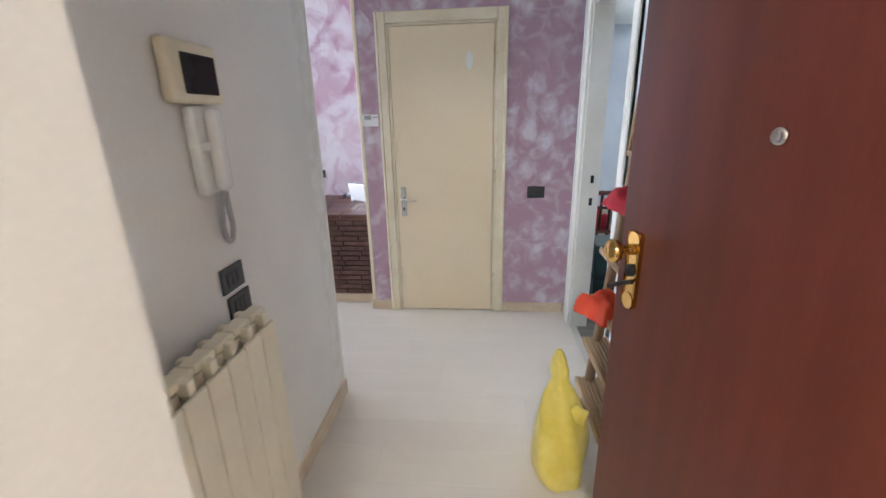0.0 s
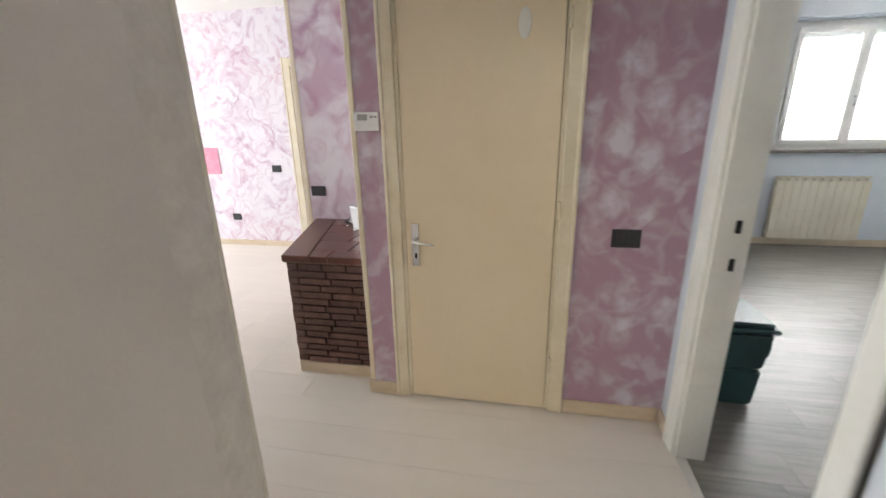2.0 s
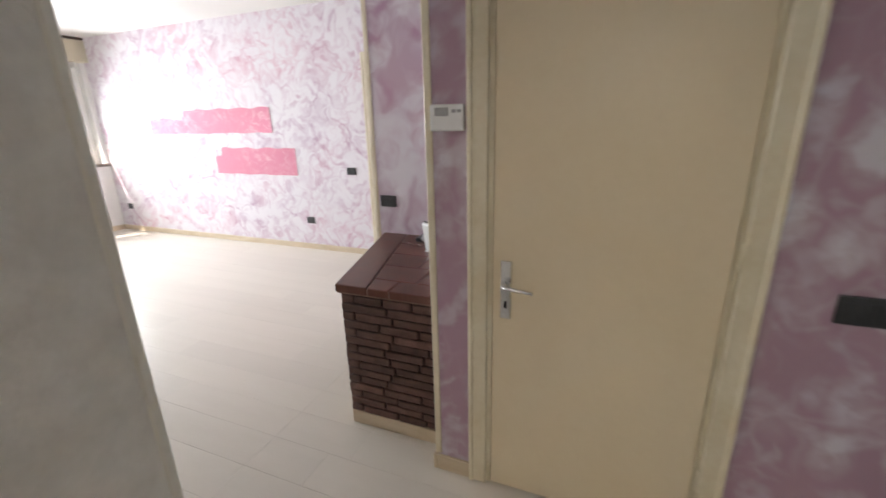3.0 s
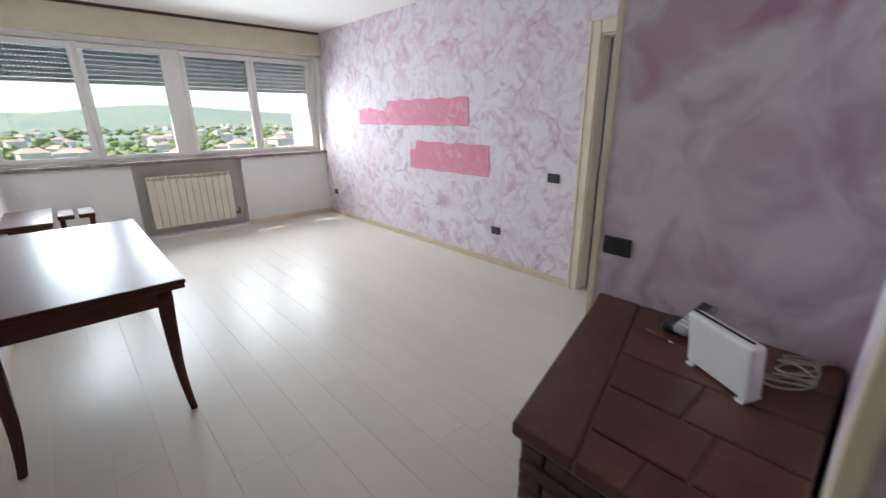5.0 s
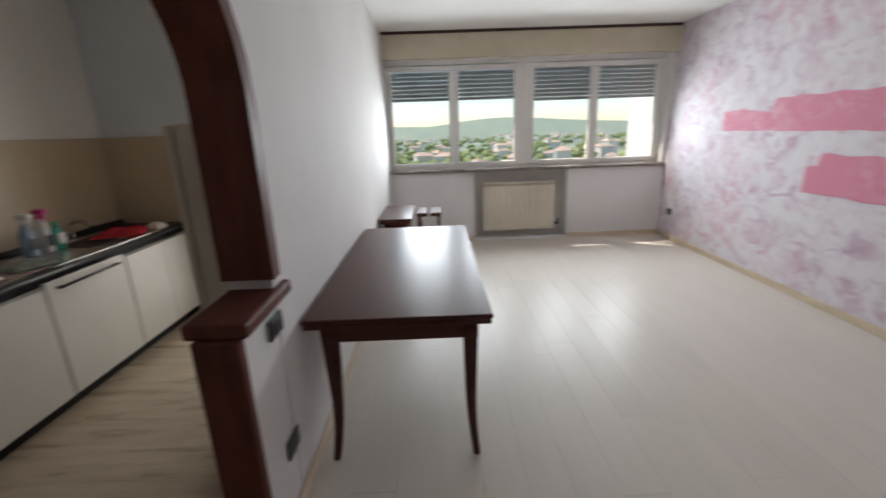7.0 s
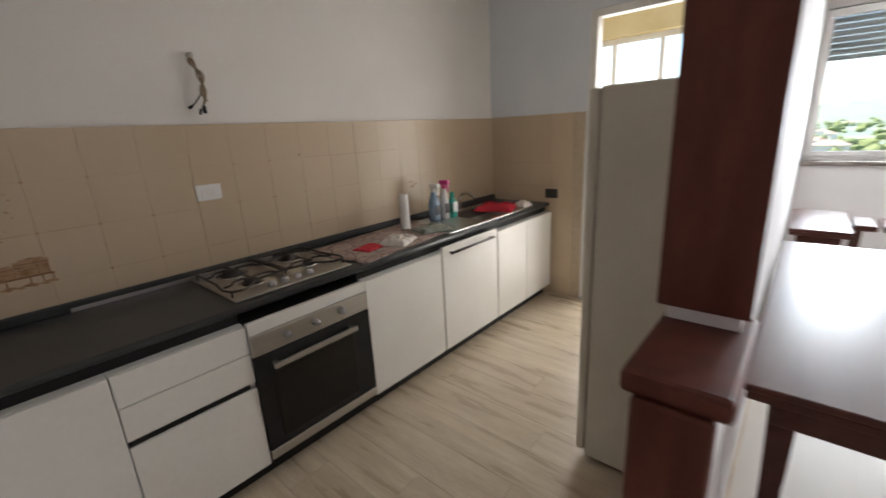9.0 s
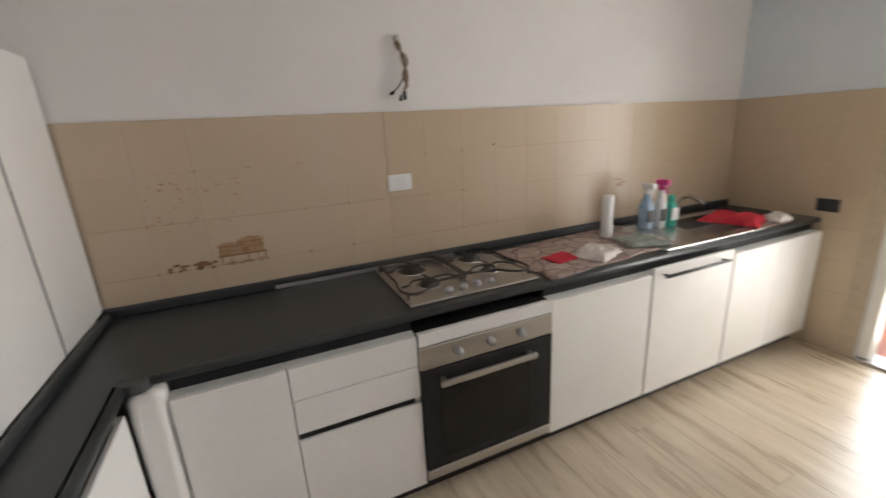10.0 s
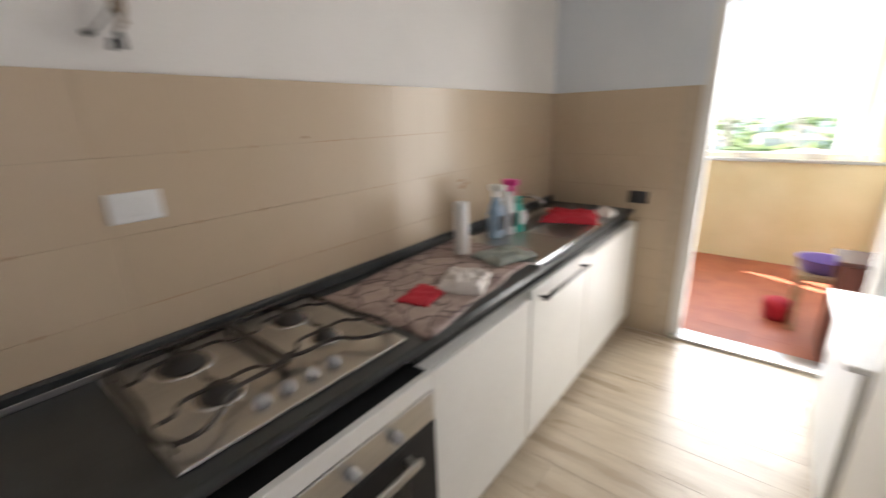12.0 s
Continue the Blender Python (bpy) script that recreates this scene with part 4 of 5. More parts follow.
plate("switch_plate", "y", YD, 0.91, 0.955, 0.125, 0.085, CHAR, "charcoal switch plate on the mauve wall")
plate("switch_plate", "y", YB, -1.09, 0.975, 0.115, 0.075, CHAR, "charcoal switch plate above the brick counter")
plate("switch_plate", "y", YL, -2.425, 0.955, 0.12, 0.08, CHAR, "charcoal switch plate beside the corridor doorway")
plate("socket_plate", "y", YL, -3.06, 0.36, 0.115, 0.08, CHAR, "charcoal socket plate low on the lilac wall")
plate("socket_plate", "y", YL, -6.36, 0.36, 0.10, 0.08, CHAR, "charcoal socket plate near the window corner")
plate("socket_plate", "y", 7.53, -2.44, 0.36, 0.10, 0.07, CHAR, "charcoal socket plate in the corridor", 2)
plate("switch_plate", "x", XH, 1.665, 1.035, 0.115, 0.08, CHAR, "charcoal switch plate above the radiator", 3, 1)
plate("switch_plate", "x", XH, 1.68, 0.94, 0.115, 0.08, CHAR, "charcoal switch plate just above the radiator", 3, 1)
plate("switch_plate", "y", YS1, -2.417, 0.82, 0.12, 0.08, CHAR, "charcoal switch plate on the half wall", 3, 1)
plate("socket_plate", "y", YS1, -2.414, 0.31, 0.12, 0.08, CHAR, "charcoal socket plate low on the half wall", 3, 1)
plate("socket_plate", "y", YK, -2.152, 1.205, 0.115, 0.075, WPLAST, "white socket plate on the beige tiles", 3, 1)
plate("socket_plate", "x", XK, 1.00, 0.885, 0.11, 0.075, CHAR, "charcoal socket plate at the worktop's end", 3, 1)

th = thing("thermostat", (-0.27, YD, 1.48), "small white wall thermostat with grey display", "thermostat")
box("case", -0.335, -0.215, YD - 0.024, YD - 0.001, 1.437, 1.522, WPLAST, th, 0.006, 2)
box("display", -0.315, -0.268, YD - 0.0265, YD - 0.0235, 1.485, 1.512, GPLAST, th, 0.002)
boxes("button", [(-0.255, -0.240, YD - 0.027, YD - 0.0235, 1.495, 1.505), (-0.235, -0.222, YD - 0.027, YD - 0.0235, 1.495, 1.505)], GPLAST, th)

ic = thing("intercom", (XH, 1.62, 1.6), "cream video intercom with dark screen and white handset", "intercom")
box("body", XH, XH + 0.035, 1.53, 1.735, 1.54, 1.69, CREAM_TRIM, ic, 0.012, 3)
box("screen", XH + 0.034, XH + 0.038, 1.575, 1.712, 1.563, 1.66, OVENGLASS, ic, 0.003)
bm = bmesh.new()
add_box(bm, XH, XH + 0.030, 1.585, 1.70, 1.30, 1.535, 0.010, 3)
add_box(bm, XH + 0.028, XH + 0.062, 1.625, 1.675, 1.31, 1.53, 0.014, 3)
add_box(bm, XH + 0.026, XH + 0.052, 1.60, 1.615, 1.42, 1.445, 0.003, 1)
finish("handset", bm, WPLAST, ic)
cord("coil", [(XH + 0.03, 1.655, 1.305), (XH + 0.03, 1.635, 1.24), (XH + 0.028, 1.635, 1.18), (XH + 0.028, 1.655, 1.155), (XH + 0.028, 1.675, 1.18), (XH + 0.028, 1.675, 1.25), (XH + 0.03, 1.67, 1.30)], 0.008, GPLAST, ic)

# wooden step ladder against the wall
lad = thing("step_ladder", (1.0, 2.05, 0), "worn wooden step ladder leaning on the wall", "ladder")
FX, TX, TZ = 0.985, 1.150, 1.92          # rail foot and head


def rail_x(z):
    return FX + (TX - FX) * z / TZ


YF, YN = 2.21, 1.87
for y, w in ((YF, 0.02), (YN, -0.02)):
    tubes("rail", [((FX, y + w, 0.01), (TX, y - w * 0.5, TZ), 0.021)], WOODRAIL, lad, 14)
    tubes("foot", [((FX - 0.001, y + w, 0.0), (FX + 0.004, y + w, 0.05), 0.025)], BLACK, lad, 14)
for z in (0.32, 0.53, 0.74, 0.955, 1.165):
    x = rail_x(z)
    bm = bmesh.new()
    for k in range(7):
        add_box(bm, x - 0.06 + k * 0.016, x - 0.048 + k * 0.016, YN - 0.025, YF + 0.035, z - 0.003, z + 0.006, 0.002)
    add_box(bm, x - 0.061, x + 0.05, YN - 0.025, YF + 0.035, z - 0.022, z - 0.003, 0.002)
    finish("tread", bm, WOOD, lad)
tubes("stay", [((1.13, YF - 0.03, 0.02), (1.15, YF - 0.03, 1.85), 0.014), ((1.13, YN + 0.03, 0.02), (1.15, YN + 0.03, 1.85), 0.014), ((1.14, YN + 0.03, 0.9), (1.14, YF - 0.03, 0.9), 0.010)], WOODRAIL, lad)
board = thing("slate_board", (1.06, 2.05, 1.33), "grey slate board in a pale wooden frame on the ladder", "board")
bmx = Matrix.Translation((rail_x(1.34) - 0.024, 0, 1.335)) @ Matrix.Rotation(math.atan2(TX - FX, TZ), 4, "Y")
place(box("panel", -0.012, -0.004, YN + 0.03, YF - 0.03, 0.02, 0.26, SLATE, board), bmx)
place(boxes("frame", [(-0.02, 0.0, YN + 0.01, YF - 0.01, 0.0, 0.022), (-0.02, 0.0, YN + 0.01, YF - 0.01, 0.258, 0.28), (-0.02, 0.0, YN + 0.01, YN + 0.032, 0.022, 0.258), (-0.02, 0.0, YF - 0.032, YF - 0.01, 0.022, 0.258)], WOOD, board, 0.004), bmx)


def soft_heap(name, cx, cy, z, w, d, h, seed, mat, label, category, sag=0.0, rot=0.0, parent=None, bumps=3.0):
    """A folded or crumpled piece of cloth: an uneven rounded pad with creases and overhanging edges."""
    n = 22
    bm = bmesh.new()
    top = []
    m = Matrix.Translation((cx, cy, z)) @ Matrix.Rotation(rot, 4, "Z")
    for layer in (1, 0):
        g = []
        for i in range(n + 1):
            r = []
            for j in range(n + 1):
                u, v = i / n * 2 - 1, j / n * 2 - 1
                edge = max(abs(u), abs(v))
                f = noise.noise(Vector((u * bumps + seed, v * bumps, seed))) + 0.5 * abs(noise.noise(Vector((u * bumps * 2.1, v * bumps * 2.1, seed + 9))))
                wob = 1 + 0.12 * noise.noise(Vector((u * 2, v * 2, seed + 4)))
                hh = h * (1 - edge ** 6) * (0.62 + 0.5 * f) if layer else 0.0
                drop = -sag * max(0, edge - 0.6) ** 2 * 6
                r.append(bm.verts.new(m @ Vector((u * w / 2 * wob, v * d / 2 * wob, hh + drop + (0.003 if layer else 0)))))
            g.append(r)
        for i in range(n):
            for j in range(n):
                bm.faces.new((g[i][j], g[i + 1][j], g[i + 1][j + 1], g[i][j + 1]))
        top.append(g)
    for k in range(n):
        for a, b in (((k, 0), (k + 1, 0)), ((k, n), (k + 1, n)), ((0, k), (0, k + 1)), ((n, k), (n, k + 1))):
            bm.faces.new((top[0][a[0]][a[1]], top[0][b[0]][b[1]], top[1][b[0]][b[1]], top[1][a[0]][a[1]]))
    ob = finish(name, bm, mat, parent, True)
    return tagged(ob, label, category) if label else ob


soft_heap("folded_bag", rail_x(1.17) - 0.02, 2.07, 1.172, 0.15, 0.26, 0.06, 2.0, RED, "folded red fabric bag lying on a ladder tread", "bag", 0.02, 0.1, None, 1.3)
soft_heap("cloth", rail_x(0.74) - 0.04, 2.10, 0.748, 0.17, 0.18, 0.07, 7.0, ORANGE, "crumpled orange-red cloth lying on a ladder tread", "cloth", 0.03, 0.5, None, 1.8)

# yellow carrier bag
bm = bmesh.new()
prof = ((0.10, 0.0), (0.125, 0.03), (0.135, 0.12), (0.128, 0.22), (0.105, 0.33), (0.070, 0.42), (0.038, 0.48), (0.042, 0.53), (0.030, 0.58), (0.012, 0.61))
rings = []
for k in range(28):
    s = k / 27 * (len(prof) - 1)
    i0 = min(int(s), len(prof) - 2)
    r, z = [prof[i0][c] + (prof[i0 + 1][c] - prof[i0][c]) * (s - i0) for c in (0, 1)]
    ring = []
    for j in range(36):
        a = 2 * math.pi * j / 36
        fold = 1 + 0.13 * math.sin(a * 5 + z * 9) * min(1, z / 0.25) + 0.16 * noise.noise(Vector((math.cos(a) * 1.6, math.sin(a) * 1.6, z * 6)))
        ring.append(bm.verts.new((0.85 - 0.03 * max(0, z - 0.3) / 0.3 + r * fold * math.cos(a) * 0.85, 2.0 + r * fold * math.sin(a), max(0.0, z + 0.012 * noise.noise(Vector((a, z * 8, 3)))))))
    rings.append(ring)
for a, b in zip(rings, rings[1:]):
    for j in range(36):
        bm.faces.new((a[j], a[(j + 1) % 36], b[(j + 1) % 36], b[j]))
bm.faces.new(rings[0][::-1]), bm.faces.new(rings[-1])
bag = finish("carrier_bag", bm, YBAG, None, True)
tagged(bag, "full knotted yellow plastic carrier bag on the floor", "bag")
bm = bmesh.new()
pa = [Vector((0.855, 1.93, 0.33)), Vector((0.905, 1.92, 0.40)), Vector((0.89, 1.925, 0.33)), Vector((0.91, 1.93, 0.22))]
for a, b in zip(pa, pa[1:]):
    add_box(bm, -0.006, 0.006, -0.028, 0.028, 0, (b - a).length, 0.003)
    bmesh.ops.transform(bm, matrix=Matrix.Translation(a) @ (b - a).to_track_quat("Z", "Y").to_matrix().to_4x4(), verts=bm.verts[-24:])
finish("strap", bm, YBAG, bag, True)
bag.children[0].matrix_parent_inverse = Matrix()

# brick counter with telephone and router
bc = thing("brick_counter", (-0.62, 4.15, 0), "dark brown brick counter with reddish tiled top", "counter")
BX0, BX1, BY0 = -0.87, -0.365, 3.712
SKEW = 0.24 / (YB - BY0)


def skew(ob):
    """The counter widens towards the wall: its outer side runs out at an angle."""
    for v in ob.data.vertices:
        if v.co.x < BX0 + 0.20:
            v.co.x -= SKEW * max(0.0, v.co.y - BY0)
    return ob


skew(box("core", BX0 + 0.012, BX1, BY0 + 0.012, YB - 0.002, 0.0, 0.715, MORTAR_AND_SHADE, bc))
skew(boxes("plinth", [(BX0 - 0.004, BX1, BY0 - 0.006, BY0 + 0.010, 0, 0.075), (BX0 - 0.006, BX0 + 0.010, BY0 + 0.010, YB - 0.002, 0, 0.075)], BASEB, bc, 0.003))
skew(box("bed", BX0 - 0.024, BX1, BY0 - 0.008, YB - 0.002, 0.715, 0.752, GROUT, bc, 0.004))
edge_w = 0.17
ux = [BX0 - 0.028, BX0 - 0.028 + edge_w, BX0 + 0.33, BX1]
uy = [BY0 - 0.012, BY0 + 0.11, BY0 + 0.30, BY0 + 0.49, BY0 + 0.68, YB - 0.003]
g = 0.0025
skew(box("top_tile", ux[0], ux[1] - g, uy[0], YB - 0.003, 0.722, 0.7615, TOPTILE, bc, 0.006, 2))
for j in range(5):
    for a, b in ((ux[1], ux[2]), (ux[2], ux[3])) if j % 2 else ((ux[1], ux[1] + 0.11), (ux[1] + 0.11, ux[3])):
        skew(box("top_tile", a + g, b - g, uy[j] + (g if j else 0), uy[j + 1] - g, 0.722, 0.761, TOPTILE, bc, 0.004))

ro = thing("router", (-0.60, 4.24, 0.762), "white upright internet router with a dark stripe", "router")
rm = Matrix.Translation((-0.60, 4.26, 0.768)) @ Matrix.Rotation(radians(58), 4, "Z") @ Matrix.Rotation(radians(-8), 4, "Y")
place(box("body", -0.022, 0.022, -0.11, 0.11, 0.0, 0.165, WPLAST, ro, 0.012, 3), rm)
place(box("stripe", -0.004, 0.004, -0.09, 0.1115, 0.1645, 0.1665, BLACK, ro), rm)
for q in (-0.10, 0.075):
    place(box("foot", -0.032, 0.032, q, q + 0.025, -0.006, 0.004, WPLAST, ro, 0.003), rm)
ph = thing("cordless_phone", (-0.79, 4.50, 0.762), "silver cordless telephone standing in a dark cradle", "telephone")
box("cradle", -0.835, -0.745, 4.44, 4.545, 0.762, 0.79, CHAR, ph, 0.012, 3)
pm = Matrix.Translation((-0.77, 4.44, 0.782)) @ Matrix.Rotation(radians(-18), 4, "Z") @ Matrix.Rotation(radians(-64), 4, "X")
place(box("handset", -0.026, 0.026, -0.014, 0.014, -0.01, 0.16, GPLAST, ph, 0.011, 3), pm)
place(box("screen", -0.018, 0.018, -0.0155, -0.0135, 0.105, 0.14, CHAR, ph), pm)
place(boxes("keypad", [(-0.019 + c * 0.014, -0.009 + c * 0.014, -0.0165, -0.0135, 0.01 + r * 0.017, 0.021 + r * 0.017) for c in range(3) for r in range(5)], WPLAST, ph), pm)
random.seed(11)
for k in range(4):
    pts = [(-0.53, 4.28, 0.80)] + [(-0.47 + 0.05 * math.sin(k * 2 + i * 1.7) + 0.004 * i, 4.36 + 0.035 * i + 0.04 * math.cos(k + i * 1.3), 0.767 + 0.02 * abs(math.sin(i * 1.1 + k))) for i in range(5)] + [(-0.39, 4.57, 0.772 + 0.004 * k)]
    tagged(cord("cable", pts, 0.0032, CABLE), "loose pale cable lying on the counter", "cable", "counter cables")
pn = thing("pen", (-0.83, 4.38, 0.762), "short dark pen lying on the counter", "pen")
tubes("barrel", [((-0.86, 4.40, 0.767), (-0.78, 4.37, 0.767), 0.005)], ARCHWOOD, pn)
tubes("tip", [((-0.78, 4.37, 0.767), (-0.765, 4.364, 0.767), 0.005, 0.002)], CHROME, pn)

# faded pink patches on the long wall, where shelves hung


def wall_patch(x0, x1, z0, z1, ragged):
    bm = bmesh.new()
    n = 40
    lo, hi = [], []
    for i in range(n + 1):
        x = x0 + (x1 - x0) * i / n
        f = 1.0 if i > ragged else 0.66 + 0.25 * noise.noise(Vector((x * 9, 7, 1)))
        a = z0 + 0.012 * noise.noise(Vector((x * 5, 1, 2)))
        b = z0 + (z1 - z0) * f + 0.02 * noise.noise(Vector((x * 6, 4, 2)))
        lo.append(bm.verts.new((x, YL - 0.0035, a))), hi.append(bm.verts.new((x, YL - 0.0035, b)))
    for i in range(n):
        bm.faces.new((lo[i], lo[i + 1], hi[i + 1], hi[i]))
    ob = finish("wall_patch", bm, PATCH)
    ob.modifiers.new("thick", "SOLIDIFY").thickness = 0.003
    return structure(ob, "faded deep pink painted patch on the wall", "paint patch")


wall_patch(-5.535, -3.47, 1.382, 1.665, 12)
wall_patch(-4.44, -3.175, 0.89, 1.205, 3)

# ---------------- living room things ----------------


def table(name, x0, x1, y0, y1, z, label, ov=0.05, splay=0.0):
    t = thing(name, ((x0 + x1) / 2, (y0 + y1) / 2, 0), label, "table")
    bm = bmesh.new()
    add_box(bm, x0, x1, y0, y1, z - 0.022, z, 0.006, 2)
    add_box(bm, x0 + 0.006, x1 - 0.006, y0 + 0.006, y1 - 0.006, z - 0.047, z - 0.024, 0.004, 2)
    finish("top", bm, DARKWOOD, t)
    a = ov
    boxes("apron", [(x0 + a, x1 - a, y0 + a, y0 + a + 0.022, z - 0.135, z - 0.047), (x0 + a, x1 - a, y1 - a - 0.022, y1 - a, z - 0.135, z - 0.047),
                    (x0 + a, x0 + a + 0.022, y0 + a + 0.022, y1 - a - 0.022, z - 0.135, z - 0.047), (x1 - a - 0.022, x1 - a, y0 + a + 0.022, y1 - a - 0.022, z - 0.135, z - 0.047)], DARKWOOD, t, 0.002)
    for sx, cx in ((-1, x0 + a + 0.03), (1, x1 - a - 0.03)):
        for sy, cy in ((-1, y0 + a + 0.03), (1, y1 - a - 0.03)):
            bm = bmesh.new()
            prev = None
            for k in range(13):
                f = k / 12
                h = (z - 0.047) * (1 - f)
                w = 0.034 - 0.018 * f
                off = 0.010 * math.sin(f * math.pi) * -1 + 0.075 * max(0, f - 0.55) ** 2 * 5 * 0.6
                px, py = cx + sx * off, cy + sy * off * 0.35
                ring = [bm.verts.new((px + dx * w, py + dy * w, h)) for dx, dy in ((-1, -1), (1, -1), (1, 1), (-1, 1))]
                if prev:
                    for q in range(4):
                        bm.faces.new((prev[q], prev[(q + 1) % 4], ring[(q + 1) % 4], ring[q]))
                else:
                    bm.faces.new(ring)
                prev = ring
            bm.faces.new(prev[::-1])
            bmesh.ops.bevel(bm, geom=[e for e in bm.edges if abs((e.verts[0].co - e.verts[1].co).z) > 0.02], offset=0.006, segments=2, affect="EDGES")
            finish("leg", bm, DARKWOOD, t, True)
    return t


table("dining_table", -4.34, -2.62, 2.537, 3.348, 0.735, "dark walnut dining table with curved legs", 0.06)
table("side_table", -5.85, -5.04, 2.545, 2.875, 0.66, "smaller dark walnut table beside the wall", 0.05)
st = thing("stool", (-5.6, 3.05, 0), "dark wooden stool behind the small table", "stool")
for y in (2.90, 3.05):
    box("seat_slat", -5.78, -5.42, y, y + 0.12, 0.60, 0.64, DARKWOOD, st, 0.006)
    box("stretcher", -5.77, -5.43, y + 0.02 if y < 3 else y + 0.085, y + 0.035 if y < 3 else y + 0.10, 0.5, 0.58, DARKWOOD, st, 0.003)
for x, y in ((-5.77, 2.91), (-5.77, 3.125), (-5.465, 2.91), (-5.465, 3.125)):
    box("leg", x, x + 0.035, y, y + 0.035, 0, 0.60, DARKWOOD, st, 0.004)

# ---------------- bedroom things ----------------
bn = thing("storage_bin", (1.56, 3.93, 0), "dark green plastic lidded bin with a side handle", "bin")
bm = bmesh.new()
for z0, z1, s0, s1 in ((0, 0.22, 0.115, 0.125), (0.225, 0.44, 0.125, 0.14)):
    v = [bm.verts.new((1.56 + sx * s, 3.93 + sy * (s + 0.03), z)) for z, s in ((z0, s0), (z1, s1)) for sx, sy in ((-1, -1), (1, -1), (1, 1), (-1, 1))]
    bm.faces.new(v[:4][::-1]), bm.faces.new(v[4:])
    for k in range(4):
        bm.faces.new((v[k], v[(k + 1) % 4], v[4 + (k + 1) % 4], v[4 + k]))
bmesh.ops.bevel(bm, geom=bm.edges[:], offset=0.014, segments=2, affect="EDGES")
finish("tub", bm, GREENBIN, bn)
boxes("lid", [(1.405, 1.715, 3.745, 4.115, 0.44, 0.465), (1.425, 1.695, 3.765, 4.095, 0.465, 0.49)], GREENBIN, bn, 0.008)
cord("handle", [(1.705, 3.84, 0.40), (1.725, 3.84, 0.33), (1.72, 3.86, 0.25), (1.70, 3.88, 0.22)], 0.010, GREENBIN, bn)
ch = thing("chair", (1.50, 4.55, 0), "dark reddish wooden chair with a red cushion", "chair")
box("seat", 1.35, 1.73, 4.40, 4.80, 0.42, 0.45, ARCHWOOD, ch, 0.008, 2)
for x in (1.38, 1.70):
    for y in (4.43, 4.77):
        tubes("leg", [((x, y, 0), (x, y, 0.42), 0.018)], ARCHWOOD, ch)
tubes("backrest", [((x, 4.43, 0.45), (x, 4.40, 0.82), 0.014) for x in (1.38, 1.46, 1.54, 1.62, 1.70)] + [((1.35, 4.40, 0.80), (1.76, 4.40, 0.80), 0.022), ((1.35, 4.41, 0.66), (1.73, 4.41, 0.66), 0.014)], ARCHWOOD, ch)
soft_heap("cushion", 1.56, 4.62, 0.45, 0.34, 0.34, 0.22, 5.0, RED, "", "", 0.0, 0.0, ch, 1.0)

# ---------------- kitchen ----------------
CT, FY = 0.808, 1.012        # worktop height, cabinet fronts


def front(parent, name, x0, x1, z0, z1, mat=None):
    return box(name, x0 + 0.002, x1 - 0.002, FY - 0.018, FY, z0, z1, mat or KWHITE, parent, 0.0025)


def base_unit(x0, x1, label):
    t = thing("base_cabinet", ((x0 + x1) / 2, 0.7, 0), label, "cabinet", "kitchen base cabinets")
    box("carcass", x0 + 0.001, x1 - 0.001, YK + 0.01, FY - 0.02, 0.09, 0.735, KWHITE, t)
    box("plinth", x0, x1, 0.93, 0.945, 0.0, 0.09, BLACK, t)
    box("grip_rail", x0, x1, FY - 0.075, FY - 0.060, 0.725, 0.777, BLACK, t)
    return t


u = base_unit(-1.535, -1.215, "white corner base cabinet with a plain door")
front(u, "door", -1.535, -1.215, 0.09, 0.735)
u = base_unit(-1.972, -1.535, "white base cabinet with drawers and a black grip gap")
front(u, "drawer", -1.972, -1.535, 0.62, 0.735), front(u, "drawer", -1.972, -1.535, 0.492, 0.617), front(u, "drawer", -1.972, -1.535, 0.09, 0.465)
box("grip_rail", -1.95, -1.537, FY - 0.03, FY - 0.012, 0.465, 0.492, BLACK, u)
u = base_unit(-3.14, -2.563, "white base cabinet with one wide door")
front(u, "door", -3.14, -2.563, 0.09, 0.735)
u = base_unit(-3.745, -3.14, "white panelled dishwasher with a dark bar handle")
front(u, "door", -3.735, -3.15, 0.09, 0.762)
tubes("handle", [((-3.66, FY + 0.028, 0.722), (-3.20, FY + 0.028, 0.722), 0.008), ((-3.64, FY, 0.722), (-3.64, FY + 0.03, 0.722), 0.006), ((-3.22, FY, 0.722), (-3.22, FY + 0.03, 0.722), 0.006)], CHAR, u)
u = base_unit(-4.15, -3.745, "white base cabinet under the sink")
front(u, "door", -4.15, -3.745, 0.09, 0.735)
u = base_unit(-4.56, -4.15, "white end base cabinet with a plain door")
front(u, "door", -4.56, -4.15, 0.09, 0.735)

ov = thing("oven", (-2.25, 0.8, 0), "built-in steel oven with dark glass door", "oven")
box("carcass", -2.563, -1.972, YK + 0.01, FY - 0.02, 0.09, 0.735, BLACK, ov)
box("plinth", -2.563, -1.972, 0.93, 0.945, 0, 0.09, BLACK, ov)
box("filler", -2.561, -1.974, FY - 0.018, FY + 0.004, 0.69, 0.742, KWHITE, ov, 0.002)
box("panel", -2.561, -1.974, FY - 0.018, FY + 0.006, 0.595, 0.686, STEEL, ov, 0.003)
box("door", -2.561, -1.974, FY - 0.018, FY + 0.008, 0.150, 0.591, BLACK, ov, 0.003)
box("glass", -2.45, -2.045, FY + 0.007, FY + 0.010, 0.19, 0.50, OVENGLASS, ov, 0.001)
box("strip", -2.561, -1.974, FY - 0.018, FY + 0.008, 0.105, 0.147, STEEL, ov, 0.003)
